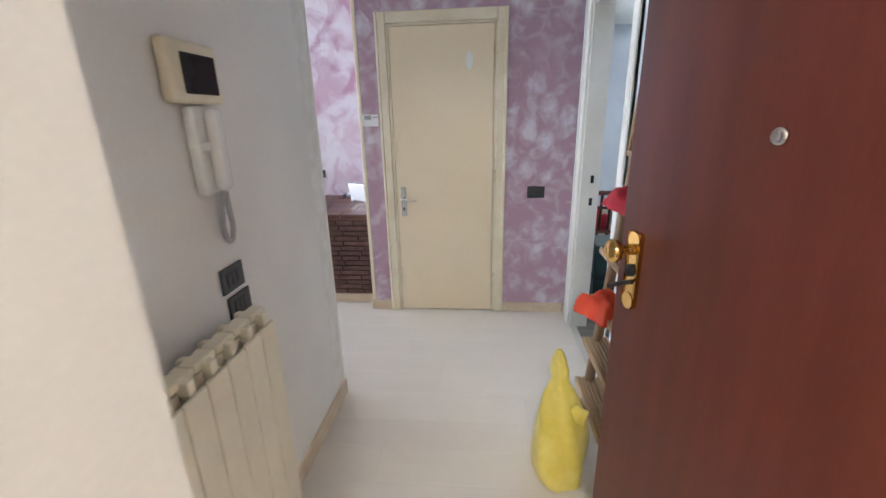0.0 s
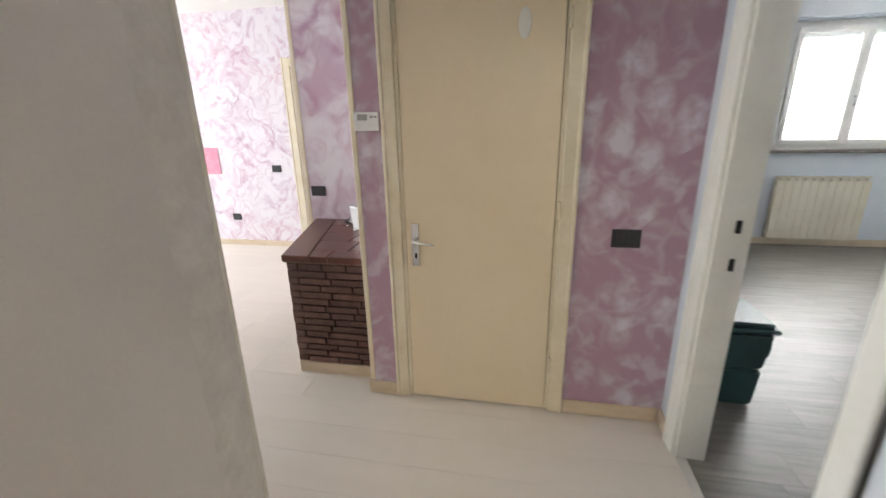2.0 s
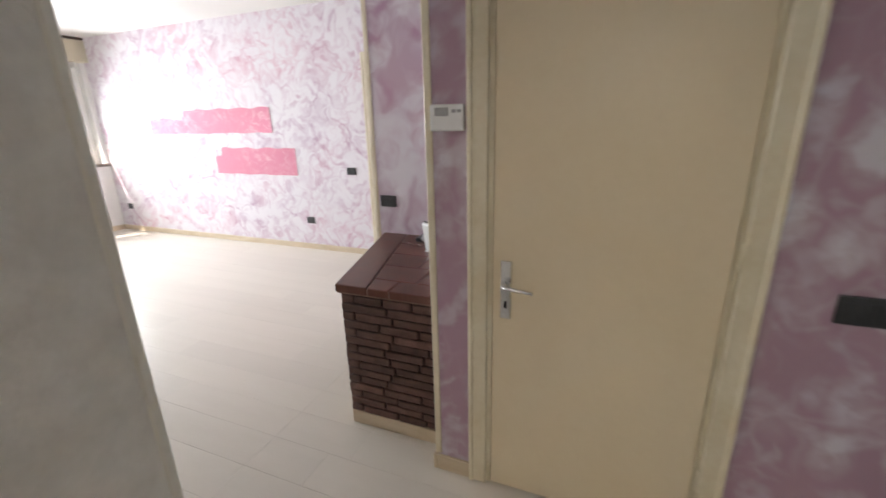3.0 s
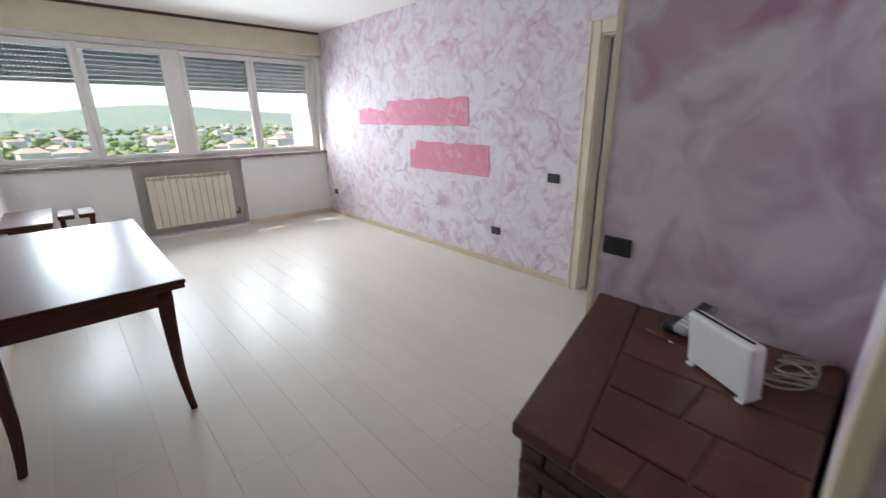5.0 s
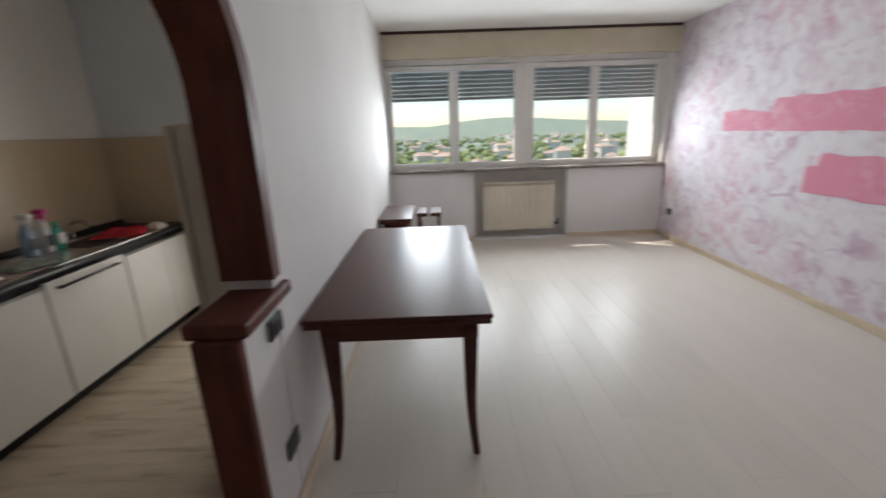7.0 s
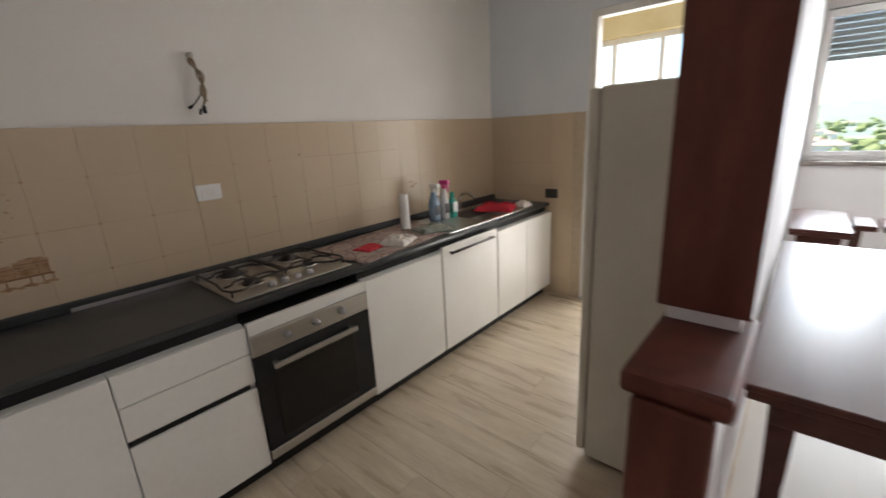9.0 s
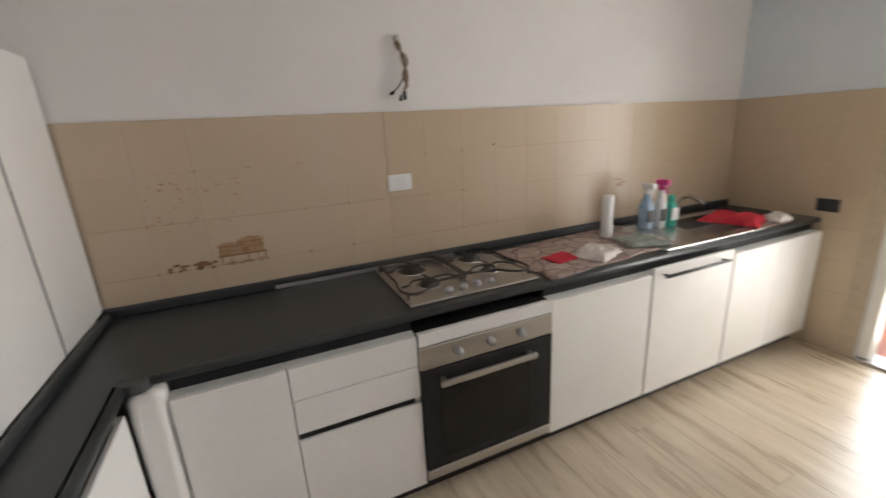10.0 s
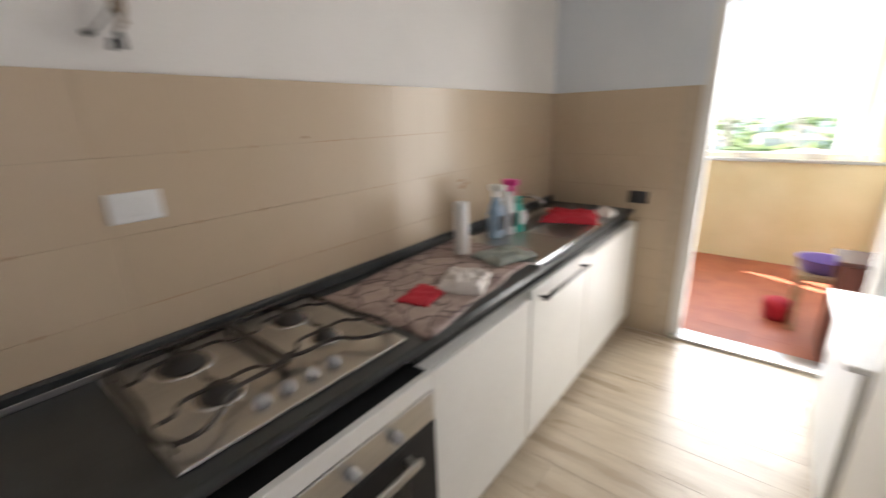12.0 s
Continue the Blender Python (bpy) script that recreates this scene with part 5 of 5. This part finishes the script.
for x in (-2.405, -2.265, -2.125):
    tubes("knob", [((x, FY + 0.004, 0.643), (x, FY + 0.030, 0.643), 0.017, 0.014)], GPLAST, ov, 18)
bm = bmesh.new()
add_box(bm, -2.46, -2.035, FY + 0.034, FY + 0.050, 0.532, 0.556, 0.005, 2)
add_box(bm, -2.45, -2.43, FY + 0.006, FY + 0.036, 0.536, 0.552, 0.002)
add_box(bm, -2.065, -2.045, FY + 0.006, FY + 0.036, 0.536, 0.552, 0.002)
finish("handle", bm, STEEL, ov)

wt = thing("worktop", (-2.8, 0.7, CT), "anthracite laminate worktop with a raised rear edge", "worktop")
SX0, SX1, SY0, SY1 = -4.28, -3.72, 0.55, 0.91      # sink bowl cut-out
bm = bmesh.new()
for r in ((SX1, -1.10, YK, FY - 0.045), (XK + 0.0, SX0, YK, FY - 0.045), (SX0, SX1, YK, SY0), (SX0, SX1, SY1, FY - 0.045), (-1.10, -0.905, YK, 1.72)):
    add_box(bm, *r, CT - 0.030, CT, 0.0)
bmesh.ops.remove_doubles(bm, verts=bm.verts[:], dist=1e-4)
finish("slab", bm, COUNTER, wt)
tubes("nosing", [((XK, FY - 0.045, CT - 0.015), (-1.12, FY - 0.045, CT - 0.015), 0.015), ((-1.115, 0.99, CT - 0.015), (-1.115, 1.72, CT - 0.015), 0.015)], COUNTER, wt, 16)
bm = bmesh.new()
add_tube(bm, (-1.14, 0.965, CT - 0.030), (-1.14, 0.965, CT - 0.0005), 0.045, n=20)
finish("corner", bm, COUNTER, wt)
boxes("upstand", [(XK, -0.905, YK, YK + 0.022, CT, CT + 0.042), (-0.97, -0.945, YK + 0.022, 1.25, CT, CT + 0.03)], COUNTER, wt, 0.006)
box("metal_edge", -2.4, -1.55, YK + 0.022, YK + 0.026, CT + 0.001, CT + 0.018, STEEL, wt, 0.001)

cp = thing("corner_cabinet", (-1.0, 1.3, 0), "white side run of base cabinets with a rounded corner", "cabinet")
bm = bmesh.new()
add_box(bm, -1.213, -1.118, 0.93, FY + 0.006, 0.09, 0.777, 0.028, 5)
finish("corner_post", bm, KWHITE, cp)
box("carcass", -1.10, -0.4, FY + 0.006, 1.70, 0.09, 0.735, KWHITE, cp)
box("door", -1.118, -1.10, FY + 0.010, 1.36, 0.09, 0.735, KWHITE, cp, 0.003)
box("door", -1.118, -1.10, 1.364, 1.70, 0.09, 0.735, KWHITE, cp, 0.003)
box("grip_rail", -1.10, -1.08, FY + 0.05, 1.70, 0.725, 0.777, BLACK, cp)
box("plinth", -1.06, -1.045, 0.95, 1.70, 0, 0.09, BLACK, cp)

tc = thing("tall_cupboard", (-0.65, 0.8, CT), "white cupboard with two doors standing on the worktop", "cupboard")
# Carcass is coloured grey to darken the gap between the white doors.
box("carcass", -0.925, -0.37, YK, 1.235, CT - 0.04, 1.715, GREIGE, tc)
box("door", -0.945, -0.926, YK + 0.002, 0.775, CT + 0.031, 1.72, KWHITE, tc, 0.003)
box("door", -0.945, -0.926, 0.781, 1.235, CT + 0.031, 1.72, KWHITE, tc, 0.003)
# Black strip laid over the door gap, painting in its shade.
box("seam", -0.9462, -0.926, 0.7755, 0.7805, CT + 0.031, 1.72, BLACK, tc)
box("side", -0.945, -0.37, 1.235, 1.255, CT + 0.03, 1.72, WOOD, tc, 0.003)
box("shelf", -0.965, -0.37, 1.256, 1.72, CT, CT + 0.028, WOOD, tc, 0.010, 3)

hob = thing("gas_hob", (-2.27, 0.66, CT), "worn steel gas hob with four burners", "hob")
HX0, HX1, HY0, HY1 = -2.56, -1.985, 0.455, 0.928
bm = bmesh.new()
add_box(bm, HX0, HX1, HY0, HY1, CT + 0.001, CT + 0.009, 0.004, 2)
finish("tray", bm, STEEL, hob)
burners = ((-2.13, 0.56, 0.042), (-2.43, 0.56, 0.035), (-2.13, 0.76, 0.032), (-2.43, 0.74, 0.026))
for x, y, r in burners:
    bm = bmesh.new()
    add_lathe(bm, x, y, CT + 0.009, ((r * 1.3, 0), (r * 1.25, 0.006), (r, 0.010), (r, 0.018), (r * 0.8, 0.021), (r * 0.75, 0.026)), 22)
    finish("burner", bm, RUST, hob, True)
    bm = bmesh.new()
    add_lathe(bm, x, y, CT + 0.0088, ((r * 1.75, 0), (r * 1.7, 0.003), (r * 1.32, 0.0045), (r * 1.31, 0.001)), 24)
    finish("burner_ring", bm, CHROME, hob, True)
zc = CT + 0.034
for xo, xi in ((-1.998, -2.272), (-2.548, -2.288)):          # outer and inner side of each wire grate
    mid = (xo + xi) / 2
    sgn = 1 if xo > xi else -1
    ring = [(xo, 0.50), (xo - sgn * 0.02, 0.478), (mid, 0.474), (xi + sgn * 0.02, 0.478), (xi, 0.50), (xi, 0.65), (xi, 0.775), (xi + sgn * 0.015, 0.79),
            (mid, 0.81), (xo - sgn * 0.09, 0.86), (xo - sgn * 0.03, 0.885), (xo, 0.87), (xo, 0.70), (xo, 0.50)]
    cord("grate", [(x, y, zc) for x, y in ring], 0.0055, RUST, hob)
    for bx, by, br_ in burners:
        if abs(bx - mid) > 0.1:
            continue
        for x, s_ in ((xo, -sgn), (xi, sgn)):
            cord("grate_finger", [(x, by + 0.035, zc), (x + s_ * 0.030, by + 0.034, zc + 0.002), (x + s_ * 0.055, by + 0.006, zc + 0.004), (bx - s_ * 0.020, by, zc + 0.004)], 0.0048, RUST, hob)
        cord("grate_finger", [(bx, by - 0.085, zc), (bx + 0.006, by - 0.05, zc + 0.003), (bx, by - 0.020, zc + 0.004)], 0.0045, RUST, hob)
    for x, y in ((xo, 0.50), (xi, 0.50), (xi, 0.775), (xo, 0.87)):
        tubes("grate_foot", [((x, y, CT + 0.008), (x, y, zc), 0.0045)], RUST, hob)
box("bridge", -2.292, -2.268, 0.47, 0.80, CT + 0.028, CT + 0.04, RUST, hob, 0.003)
for k in range(4):
    bm = bmesh.new()
    add_lathe(bm, -2.17 - k * 0.063, 0.868, CT + 0.009, ((0.018, 0), (0.017, 0.012), (0.012, 0.02)), 16)
    finish("knob", bm, GPLAST, hob, True)

sk = thing("sink", (-3.9, 0.73, CT), "brushed steel sink with a drainer", "sink")
bm = bmesh.new()
add_box(bm, -3.72, -3.30, 0.50, 0.955, CT + 0.001, CT + 0.007, 0.003)
for r in ((SX0 - 0.05, SX0 + 0.01, 0.50, 0.955), (SX0 + 0.01, SX1, 0.50, SY0 + 0.01), (SX0 + 0.01, SX1, SY1 - 0.01, 0.955)):
    add_box(bm, *r, CT + 0.001, CT + 0.007)
add_box(bm, SX0 + 0.002, SX1 - 0.002, SY0 + 0.002, SY1 - 0.002, CT - 0.17, CT - 0.165)
for r in ((SX0 + 0.002, SX0 + 0.008, SY0 + 0.002, SY1 - 0.002), (SX1 - 0.008, SX1 - 0.002, SY0 + 0.002, SY1 - 0.002), (SX0 + 0.008, SX1 - 0.008, SY0 + 0.002, SY0 + 0.008), (SX0 + 0.008, SX1 - 0.008, SY1 - 0.008, SY1 - 0.002)):
    add_box(bm, *r, CT - 0.165, CT + 0.003)
finish("bowl", bm, STEEL, sk)
box("rim", -4.33, -3.30, 0.945, 0.960, CT + 0.001, CT + 0.010, CHROME, sk, 0.003)
cord("tap", [(-4.0, 0.48, CT), (-4.0, 0.48, CT + 0.10), (-4.0, 0.52, CT + 0.135), (-3.99, 0.62, CT + 0.12), (-3.99, 0.65, CT + 0.10)], 0.012, CHROME, sk)
soft_heap("dish_cloth", -4.12, 0.76, CT + 0.010, 0.30, 0.30, 0.045, 3.3, RED, "red cloth draped over the sink", "cloth", 0.0, 0.3)
soft_heap("rag", -4.28, 0.90, CT + 0.012, 0.12, 0.10, 0.05, 8.3, PAPER, "small white rag beside the sink", "rag")

soft_heap("table_cloth", -3.05, 0.70, CT + 0.001, 0.92, 0.48, 0.010, 1.7, OIL, "creased oilcloth with a stone print spread on the worktop", "cloth", 0.0, 0.06, None, 6.0)
soft_heap("paper_towel", -2.97, 0.83, CT + 0.012, 0.21, 0.17, 0.038, 4.4, PAPER, "crumpled white kitchen paper on the worktop", "paper", 0.0, 0.4, None, 5.5)
soft_heap("sponge_cloth", -2.80, 0.78, CT + 0.011, 0.16, 0.12, 0.010, 6.2, RED, "red cleaning cloth lying on the worktop", "cloth", 0.0, 0.2)
soft_heap("floor_cloth", -3.30, 0.80, CT + 0.012, 0.22, 0.17, 0.035, 9.1, GREYCLOTH, "crumpled grey-green cloth on the worktop", "cloth", 0.0, -0.3)
bm = bmesh.new()
add_lathe(bm, -3.235, 0.625, CT + 0.015, ((0.031, 0), (0.032, 0.003), (0.031, 0.225), (0.024, 0.227), (0.012, 0.226), (0.011, 0.215)), 24)
tagged(finish("paper_roll", bm, WPLAST, None, True), "slim upright white kitchen paper roll", "paper roll")


def bottle(name, x, y, prof, body, cap, label, trigger=False):
    t = thing(name, (x, y, CT), label, "bottle", "cleaning bottles")
    bm = bmesh.new()
    add_lathe(bm, x, y, CT + 0.006, prof, 22)
    finish("body", bm, body, t, True)
    top = CT + 0.006 + prof[-1][1]
    r = prof[-1][0]
    if trigger:
        bm = bmesh.new()
        add_tube(bm, (x, y, top), (x, y, top + 0.03), r * 1.2, n=16)
        add_box(bm, x - 0.018, x + 0.018, y - 0.03, y + 0.05, top + 0.028, top + 0.06, 0.008, 2)
        add_box(bm, x - 0.006, x + 0.006, y + 0.03, y + 0.04, top - 0.02, top + 0.03, 0.002)
        finish("trigger", bm, cap, t)
    else:
        tubes("cap", [((x, y, top), (x, y, top + 0.035), r * 1.25, r * 1.1)], cap, t, 18)
    box("label", x - 0.024, x + 0.024, y + prof[1][0] - 0.006, y + prof[1][0] + 0.0015, CT + 0.05, CT + 0.12, CHAR if trigger else WPLAST, t, 0.001)


bottle("cleaner_bottle", -3.555, 0.60, ((0.036, 0), (0.041, 0.012), (0.041, 0.12), (0.030, 0.16), (0.017, 0.19), (0.015, 0.205)), BLUELIQ, WPLAST, "blue cleaning liquid bottle with a label", True)
bottle("spray_bottle", -3.645, 0.62, ((0.030, 0), (0.034, 0.01), (0.032, 0.13), (0.020, 0.19), (0.014, 0.22)), WPLAST, MAGENTA, "white spray bottle with a magenta trigger", True)
bottle("soap_bottle", -3.71, 0.64, ((0.028, 0), (0.032, 0.01), (0.032, 0.11), (0.018, 0.145), (0.014, 0.15)), TURQ, TURQ, "turquoise washing-up liquid bottle")

fr = thing("fridge", (-3.15, 2.15, 0), "beige upright fridge beside the half wall", "fridge")
box("body", -3.44, -2.88, 2.015, YS0 - 0.005, 0.03, 1.55, FRIDGE, fr, 0.008, 2)
box("door", -3.44, -2.88, 1.975, 2.010, 0.05, 1.545, FRIDGE, fr, 0.008, 2)
box("foot", -3.40, -2.92, 2.03, 2.30, 0.0, 0.03, BLACK, fr)
lc = thing("low_cabinet", (-3.9, 2.1, 0), "low white cabinet with a pale top beside the balcony door", "cabinet")
box("body", -4.20, -3.50, 1.96, YS0 - 0.005, 0.0, 0.60, KWHITE, lc, 0.004)
box("top", -4.22, -3.48, 1.92, YS0 - 0.005, 0.60, 0.625, WPLAST, lc, 0.006, 2)

jb = thing("junction_box", (XK, 1.035, 2.41), "small white junction box high on the kitchen wall", "junction box")
box("case", XK - 0.013, XK + 0.022, 0.995, 1.075, 2.375, 2.455, WPLAST, jb, 0.006, 2)
box("cover", XK + 0.021, XK + 0.026, 1.003, 1.067, 2.383, 2.447, WPLAST, jb, 0.003)

wr = thing("loose_wires", (-2.2, YK, 1.8), "bundle of bare wires hanging from the kitchen wall", "wires")
for k in range(3):
    cord("wire", [(-2.19, YK - 0.012, 1.815), (-2.195 + 0.01 * k, YK + 0.02, 1.78), (-2.20 - 0.012 * k, YK + 0.016, 1.73), (-2.22 + 0.010 * k, YK + 0.02, 1.66), (-2.20 - 0.01 * k, YK + 0.018, 1.60 + 0.01 * k)], 0.0045, DKCABLE, wr)
cord("wire", [(-2.205, YK + 0.02, 1.66), (-2.175, YK + 0.02, 1.62), (-2.150, YK + 0.02, 1.595)], 0.003, BLACK, wr)
tubes("connector", [((-2.152, YK + 0.02, 1.597), (-2.135, YK + 0.02, 1.588), 0.007), ((-2.20, YK + 0.02, 1.60), (-2.202, YK + 0.02, 1.565), 0.008), ((-2.185, YK + 0.02, 1.585), (-2.18, YK + 0.02, 1.56), 0.006)], BLACK, wr)
tubes("outlet", [((-2.19, YK - 0.013, 1.815), (-2.19, YK + 0.004, 1.815), 0.014)], GREIGE, wr)

# ---------------- tiles, bricks and planks ----------------


def shared_piece(name, mesh, loc, parent, rz=0.0):
    ob = new(name, mesh)
    ob.parent = parent
    ob.location = loc
    if rz:
        ob.rotation_euler = (0, 0, rz)
    return ob


def piece_mesh(name, w, d, h, mat, bev):
    bm = bmesh.new()
    add_box(bm, -w / 2, w / 2, -d / 2, d / 2, -h / 2, h / 2, bev)
    me = bpy.data.meshes.new(name)
    bm.to_mesh(me)
    bm.free()
    me.materials.append(mat)
    return me


# bricks of the counter: two visible faces
bricks = [piece_mesh("brick", w, 0.022, 0.036, BRICK, 0.004) for w in (0.19, 0.14, 0.235)]
random.seed(21)
bco = bc.matrix_basis.translation
for row in range(15):
    z = 0.098 + row * 0.0425
    for face in (0, 1):
        uu, end = (BX0, BX1) if face == 0 else (BY0 + 0.012, YB - 0.01)
        uu -= 0.07 * (row % 2) - 0.07
        k = 0
        start = BX0 if face == 0 else BY0 + 0.012
        while uu < end - 0.05:
            i = random.randrange(3)
            w = (0.19, 0.14, 0.235)[i]
            if k == 0:
                lead = uu - start
                if lead > 0.04:
                    me = piece_mesh("brick", lead - 0.008, 0.022, 0.036, BRICK, 0.004)
                    c = start + lead / 2 - 0.004
                    shared_piece("brick", me, Vector((c, BY0 + random.uniform(-.003, .004), z) if face == 0 else (BX0 + random.uniform(-.003, .004) - SKEW * (c - BY0), c, z)) - bco, bc, 0 if face == 0 else math.pi / 2 + math.atan(SKEW))
            k += 1
            if uu + w > end:
                w2 = end - uu
                if w2 < 0.05:
                    break
                me = piece_mesh("brick", w2, 0.022, 0.036, BRICK, 0.004)
            else:
                w2, me = w, bricks[i]
            c = uu + w2 / 2
            p = (c, BY0 + random.uniform(-.004, .004), z) if face == 0 else (BX0 + random.uniform(-.004, .004) - SKEW * (c - BY0), c, z)
            shared_piece("brick", me, Vector(p) - bco, bc, 0 if face == 0 else math.pi / 2 + math.atan(SKEW))
            uu += w2 + 0.009

# wall tiles
TS = 0.1905
tb = structure(box("tile_bed_south", XK - 0.01, -0.36, YK - 0.0115, YK - 0.002, 0.78, 1.518, TGROUT), "beige tiled band behind the worktop", "tiles")
tw = structure(box("tile_bed_west", XK - 0.0115, XK - 0.002, YK - 0.002, 1.265, 0.0, 1.518, TGROUT), "beige tiled band on the balcony wall", "tiles")
tile_s = piece_mesh("tile", TS - 0.0009, 0.006, TS - 0.0009, TILE, 0.0004)
tile_w = piece_mesh("tile", 0.006, TS - 0.0009, TS - 0.0009, TILE, 0.0004)
for r in range(4):
    z = 1.518 - TS * (r + 0.5)
    for c in range(19):
        shared_piece("tile", tile_s, (-0.955 - TS * (c + 0.5) + 0.0, YK - 0.001, z), tb)
for r in range(8):
    z = 1.518 - TS * (r + 0.5)
    if z < 0.05:
        continue
    for c in range(5):
        y = YK + TS * (c + 0.5)
        if y + TS / 2 < 1.27:
            shared_piece("tile", tile_w, (XK - 0.001, y, z), tw)


def drawing(name, marks, mat, label):
    bm = bmesh.new()
    for x, z, w, h in marks:
        bmesh.ops.create_uvsphere(bm, u_segments=8, v_segments=5, radius=0.5, matrix=Matrix.Translation((x, YK + 0.0026, z)) @ Matrix.Diagonal((w, 0.0012, h, 1)))
    return structure(finish(name, bm, mat), label, "tile decoration")


random.seed(5)
drawing("tile_drawing_birds", [(-1.16 - 0.32 * random.random(), 1.10 + 0.20 * random.random(), random.uniform(0.005, 0.010), random.uniform(0.005, 0.009)) for _ in range(46)], DECOR_LT, "small birds drawn on the beige tiles")
hives = thing("tile_drawing_hives", (-1.45, YK, 0.95), "two ochre beehives on a bench drawn on the beige tiles", "tile decoration", kind="structure")
for nm, rows_, mt, d in (("hive", [(-1.436, -1.366, 0.985, 1.020), (-1.530, -1.440, 0.985, 1.032)], DECOR_LT, 0.0026),
                         ("roof", [(-1.441, -1.362, 1.020, 1.030), (-1.428, -1.376, 1.030, 1.036), (-1.535, -1.434, 1.032, 1.043), (-1.520, -1.450, 1.043, 1.050)], DECOR_LT, 0.0030),
                         ("outline", [(-1.441, -1.362, 1.0185, 1.021), (-1.535, -1.434, 1.0305, 1.033), (-1.438, -1.436, 0.985, 1.03), (-1.531, -1.529, 0.985, 1.03), (-1.367, -1.365, 0.985, 1.02), (-1.50, -1.498, 0.985, 1.03),
                                      (-1.436, -1.366, 1.002, 1.0035), (-1.530, -1.440, 1.008, 1.0095)], DECOR, 0.0034),
                         ("bench", [(-1.540, -1.360, 0.978, 0.985)] + [(x - 0.002, x + 0.002, 0.955, 0.978) for x in (-1.37, -1.405, -1.47, -1.505, -1.535)], DECOR, 0.0030),
                         ("grass", [(-1.545 + k * 0.012, -1.530 + k * 0.012, 0.944 + 0.004 * math.sin(k * 2.1), 0.953 + 0.004 * math.sin(k * 1.3)) for k in range(14)], DECOR_LT, 0.0022)):
    boxes(nm, [(a, b, YK + 0.0016, YK + d, c, e) for a, b, c, e in rows_], mt, hives)
drawing("tile_drawing_plants", [(-1.18 - 0.17 * random.random(), 0.945 + 0.035 * random.random(), 0.03 * random.random() + 0.008, 0.012) for _ in range(22)] + [(-1.45 - 0.09 * random.random() * k, 1.02 + 0.03 * k, 0.03, 0.005) for k in (-1, 0, 1)], DECOR, "brown plants drawn on the beige tiles")
drawing("tile_drawing_far", [(-3.50 - 0.07 * random.random(), 1.04 + 0.05 * random.random(), 0.05, 0.012) for _ in range(8)], DECOR_LT, "ochre motif on a beige tile")
drawing("tile_joint_dots", [(-0.955 - TS * c, 1.518 - TS * r, 0.010, 0.010) for c in (1, 2, 3, 4, 5, 7, 8, 9, 10, 11, 12, 13) for r in (1, 2, 3) if (c * 7 + r * 5) % 4], DECOR_LT, "brown corner dots on the beige tiles")
drawing("tile_joint_lines", [(-0.955 - TS * (c + 0.5), 1.518 - TS * r, TS * 0.9, 0.0022) for c, r in ((0, 2), (1, 2), (2, 2), (3, 2), (0, 3), (9, 1), (10, 1), (11, 1), (12, 1), (10, 2), (12, 2), (6, 3), (7, 3), (9, 3))], DECOR_LT, "stained joints between the beige tiles")
drawing("wall_plug_hole", [(-2.66, 1.345, 0.014, 0.010)], DECOR, "small dark hole in a tile")


def planks(name, x0, x1, y0, y1, w, length, along, mat, label, seed, top=0.0, th=0.012, gap=0.0006):
    """A floor of separate boards; along: the axis they run in."""
    random.seed(seed)
    me0 = piece_mesh("plank", *((length - gap, w - gap) if along == "x" else (w - gap, length - gap)), th, mat, 0.0007)
    base = structure(box(name, x0, x1, y0, y1, -0.019, top - th - 0.0005, SEAM), label, "floor")
    v, v1 = (y0, y1) if along == "x" else (x0, x1)
    a0, a1 = (x0, x1) if along == "x" else (y0, y1)
    while v < v1 - 0.01:
        ww = min(w, v1 - v)
        uu = a0 - random.random() * length * 0.9
        while uu < a1:
            s, e = max(uu, a0), min(uu + length, a1)
            if e - s > 0.02:
                full = abs(e - s - length) < 1e-6 and ww == w
                dims = ((e - s - gap, ww - gap) if along == "x" else (ww - gap, e - s - gap))
                me = me0 if full else piece_mesh("plank", *dims, th, mat, 0.0007)
                c = ((s + e) / 2, v + ww / 2) if along == "x" else (v + ww / 2, (s + e) / 2)
                shared_piece("plank", me, (*c, top - th / 2), base)
            uu += length
        v += w
    return base


planks("floor_living", XW, -1.18, YS1, YL, 0.192, 1.28, "x", LAMINATE, "whitened oak laminate floor of the living room", 1)
planks("floor_hall", -1.18, XR + 0.03, YS1, YB, 0.192, 1.28, "x", LAMINATE, "whitened oak laminate floor of the hall", 2)
planks("floor_entrance", XH, XR + 0.03, 0.56, YS1, 0.192, 1.28, "x", LAMINATE, "whitened oak laminate floor of the entrance", 3)
planks("floor_corridor", -3.3, -1.18, YL, 7.6, 0.192, 1.28, "x", LAMINATE, "whitened oak laminate floor of the corridor", 4)
planks("floor_kitchen", XK, XH - 0.12, YK, YS1, 0.20, 1.20, "y", KTILE, "wood-look tile floor of the kitchen", 5)
planks("floor_bedroom", XR + 0.03, 4.9, 0.96, 7.0, 0.192, 1.28, "x", GREYLAM, "grey oak laminate floor of the bedroom", 6)
planks("floor_balcony", -6.6, XK - 0.012, 0.18, YS0, 0.30, 0.30, "x", REDTILE, "terracotta tile floor of the balcony", 7)
structure(box("floor_landing", XH, 2.0, -2.0, 0.56, -0.019, 0.0, MARBLE), "stone landing floor", "floor")
structure(box("threshold", XR + 0.0, XR + 0.045, 2.60, 3.35, 0.0, 0.006, GREIGE, None, 0.002), "slim metal threshold of the bedroom door", "threshold")
structure(box("threshold", -2.12, -1.40, YL + 0.04, YL + 0.08, 0.0, 0.005, GREIGE, None, 0.002), "slim threshold of the corridor doorway", "threshold")
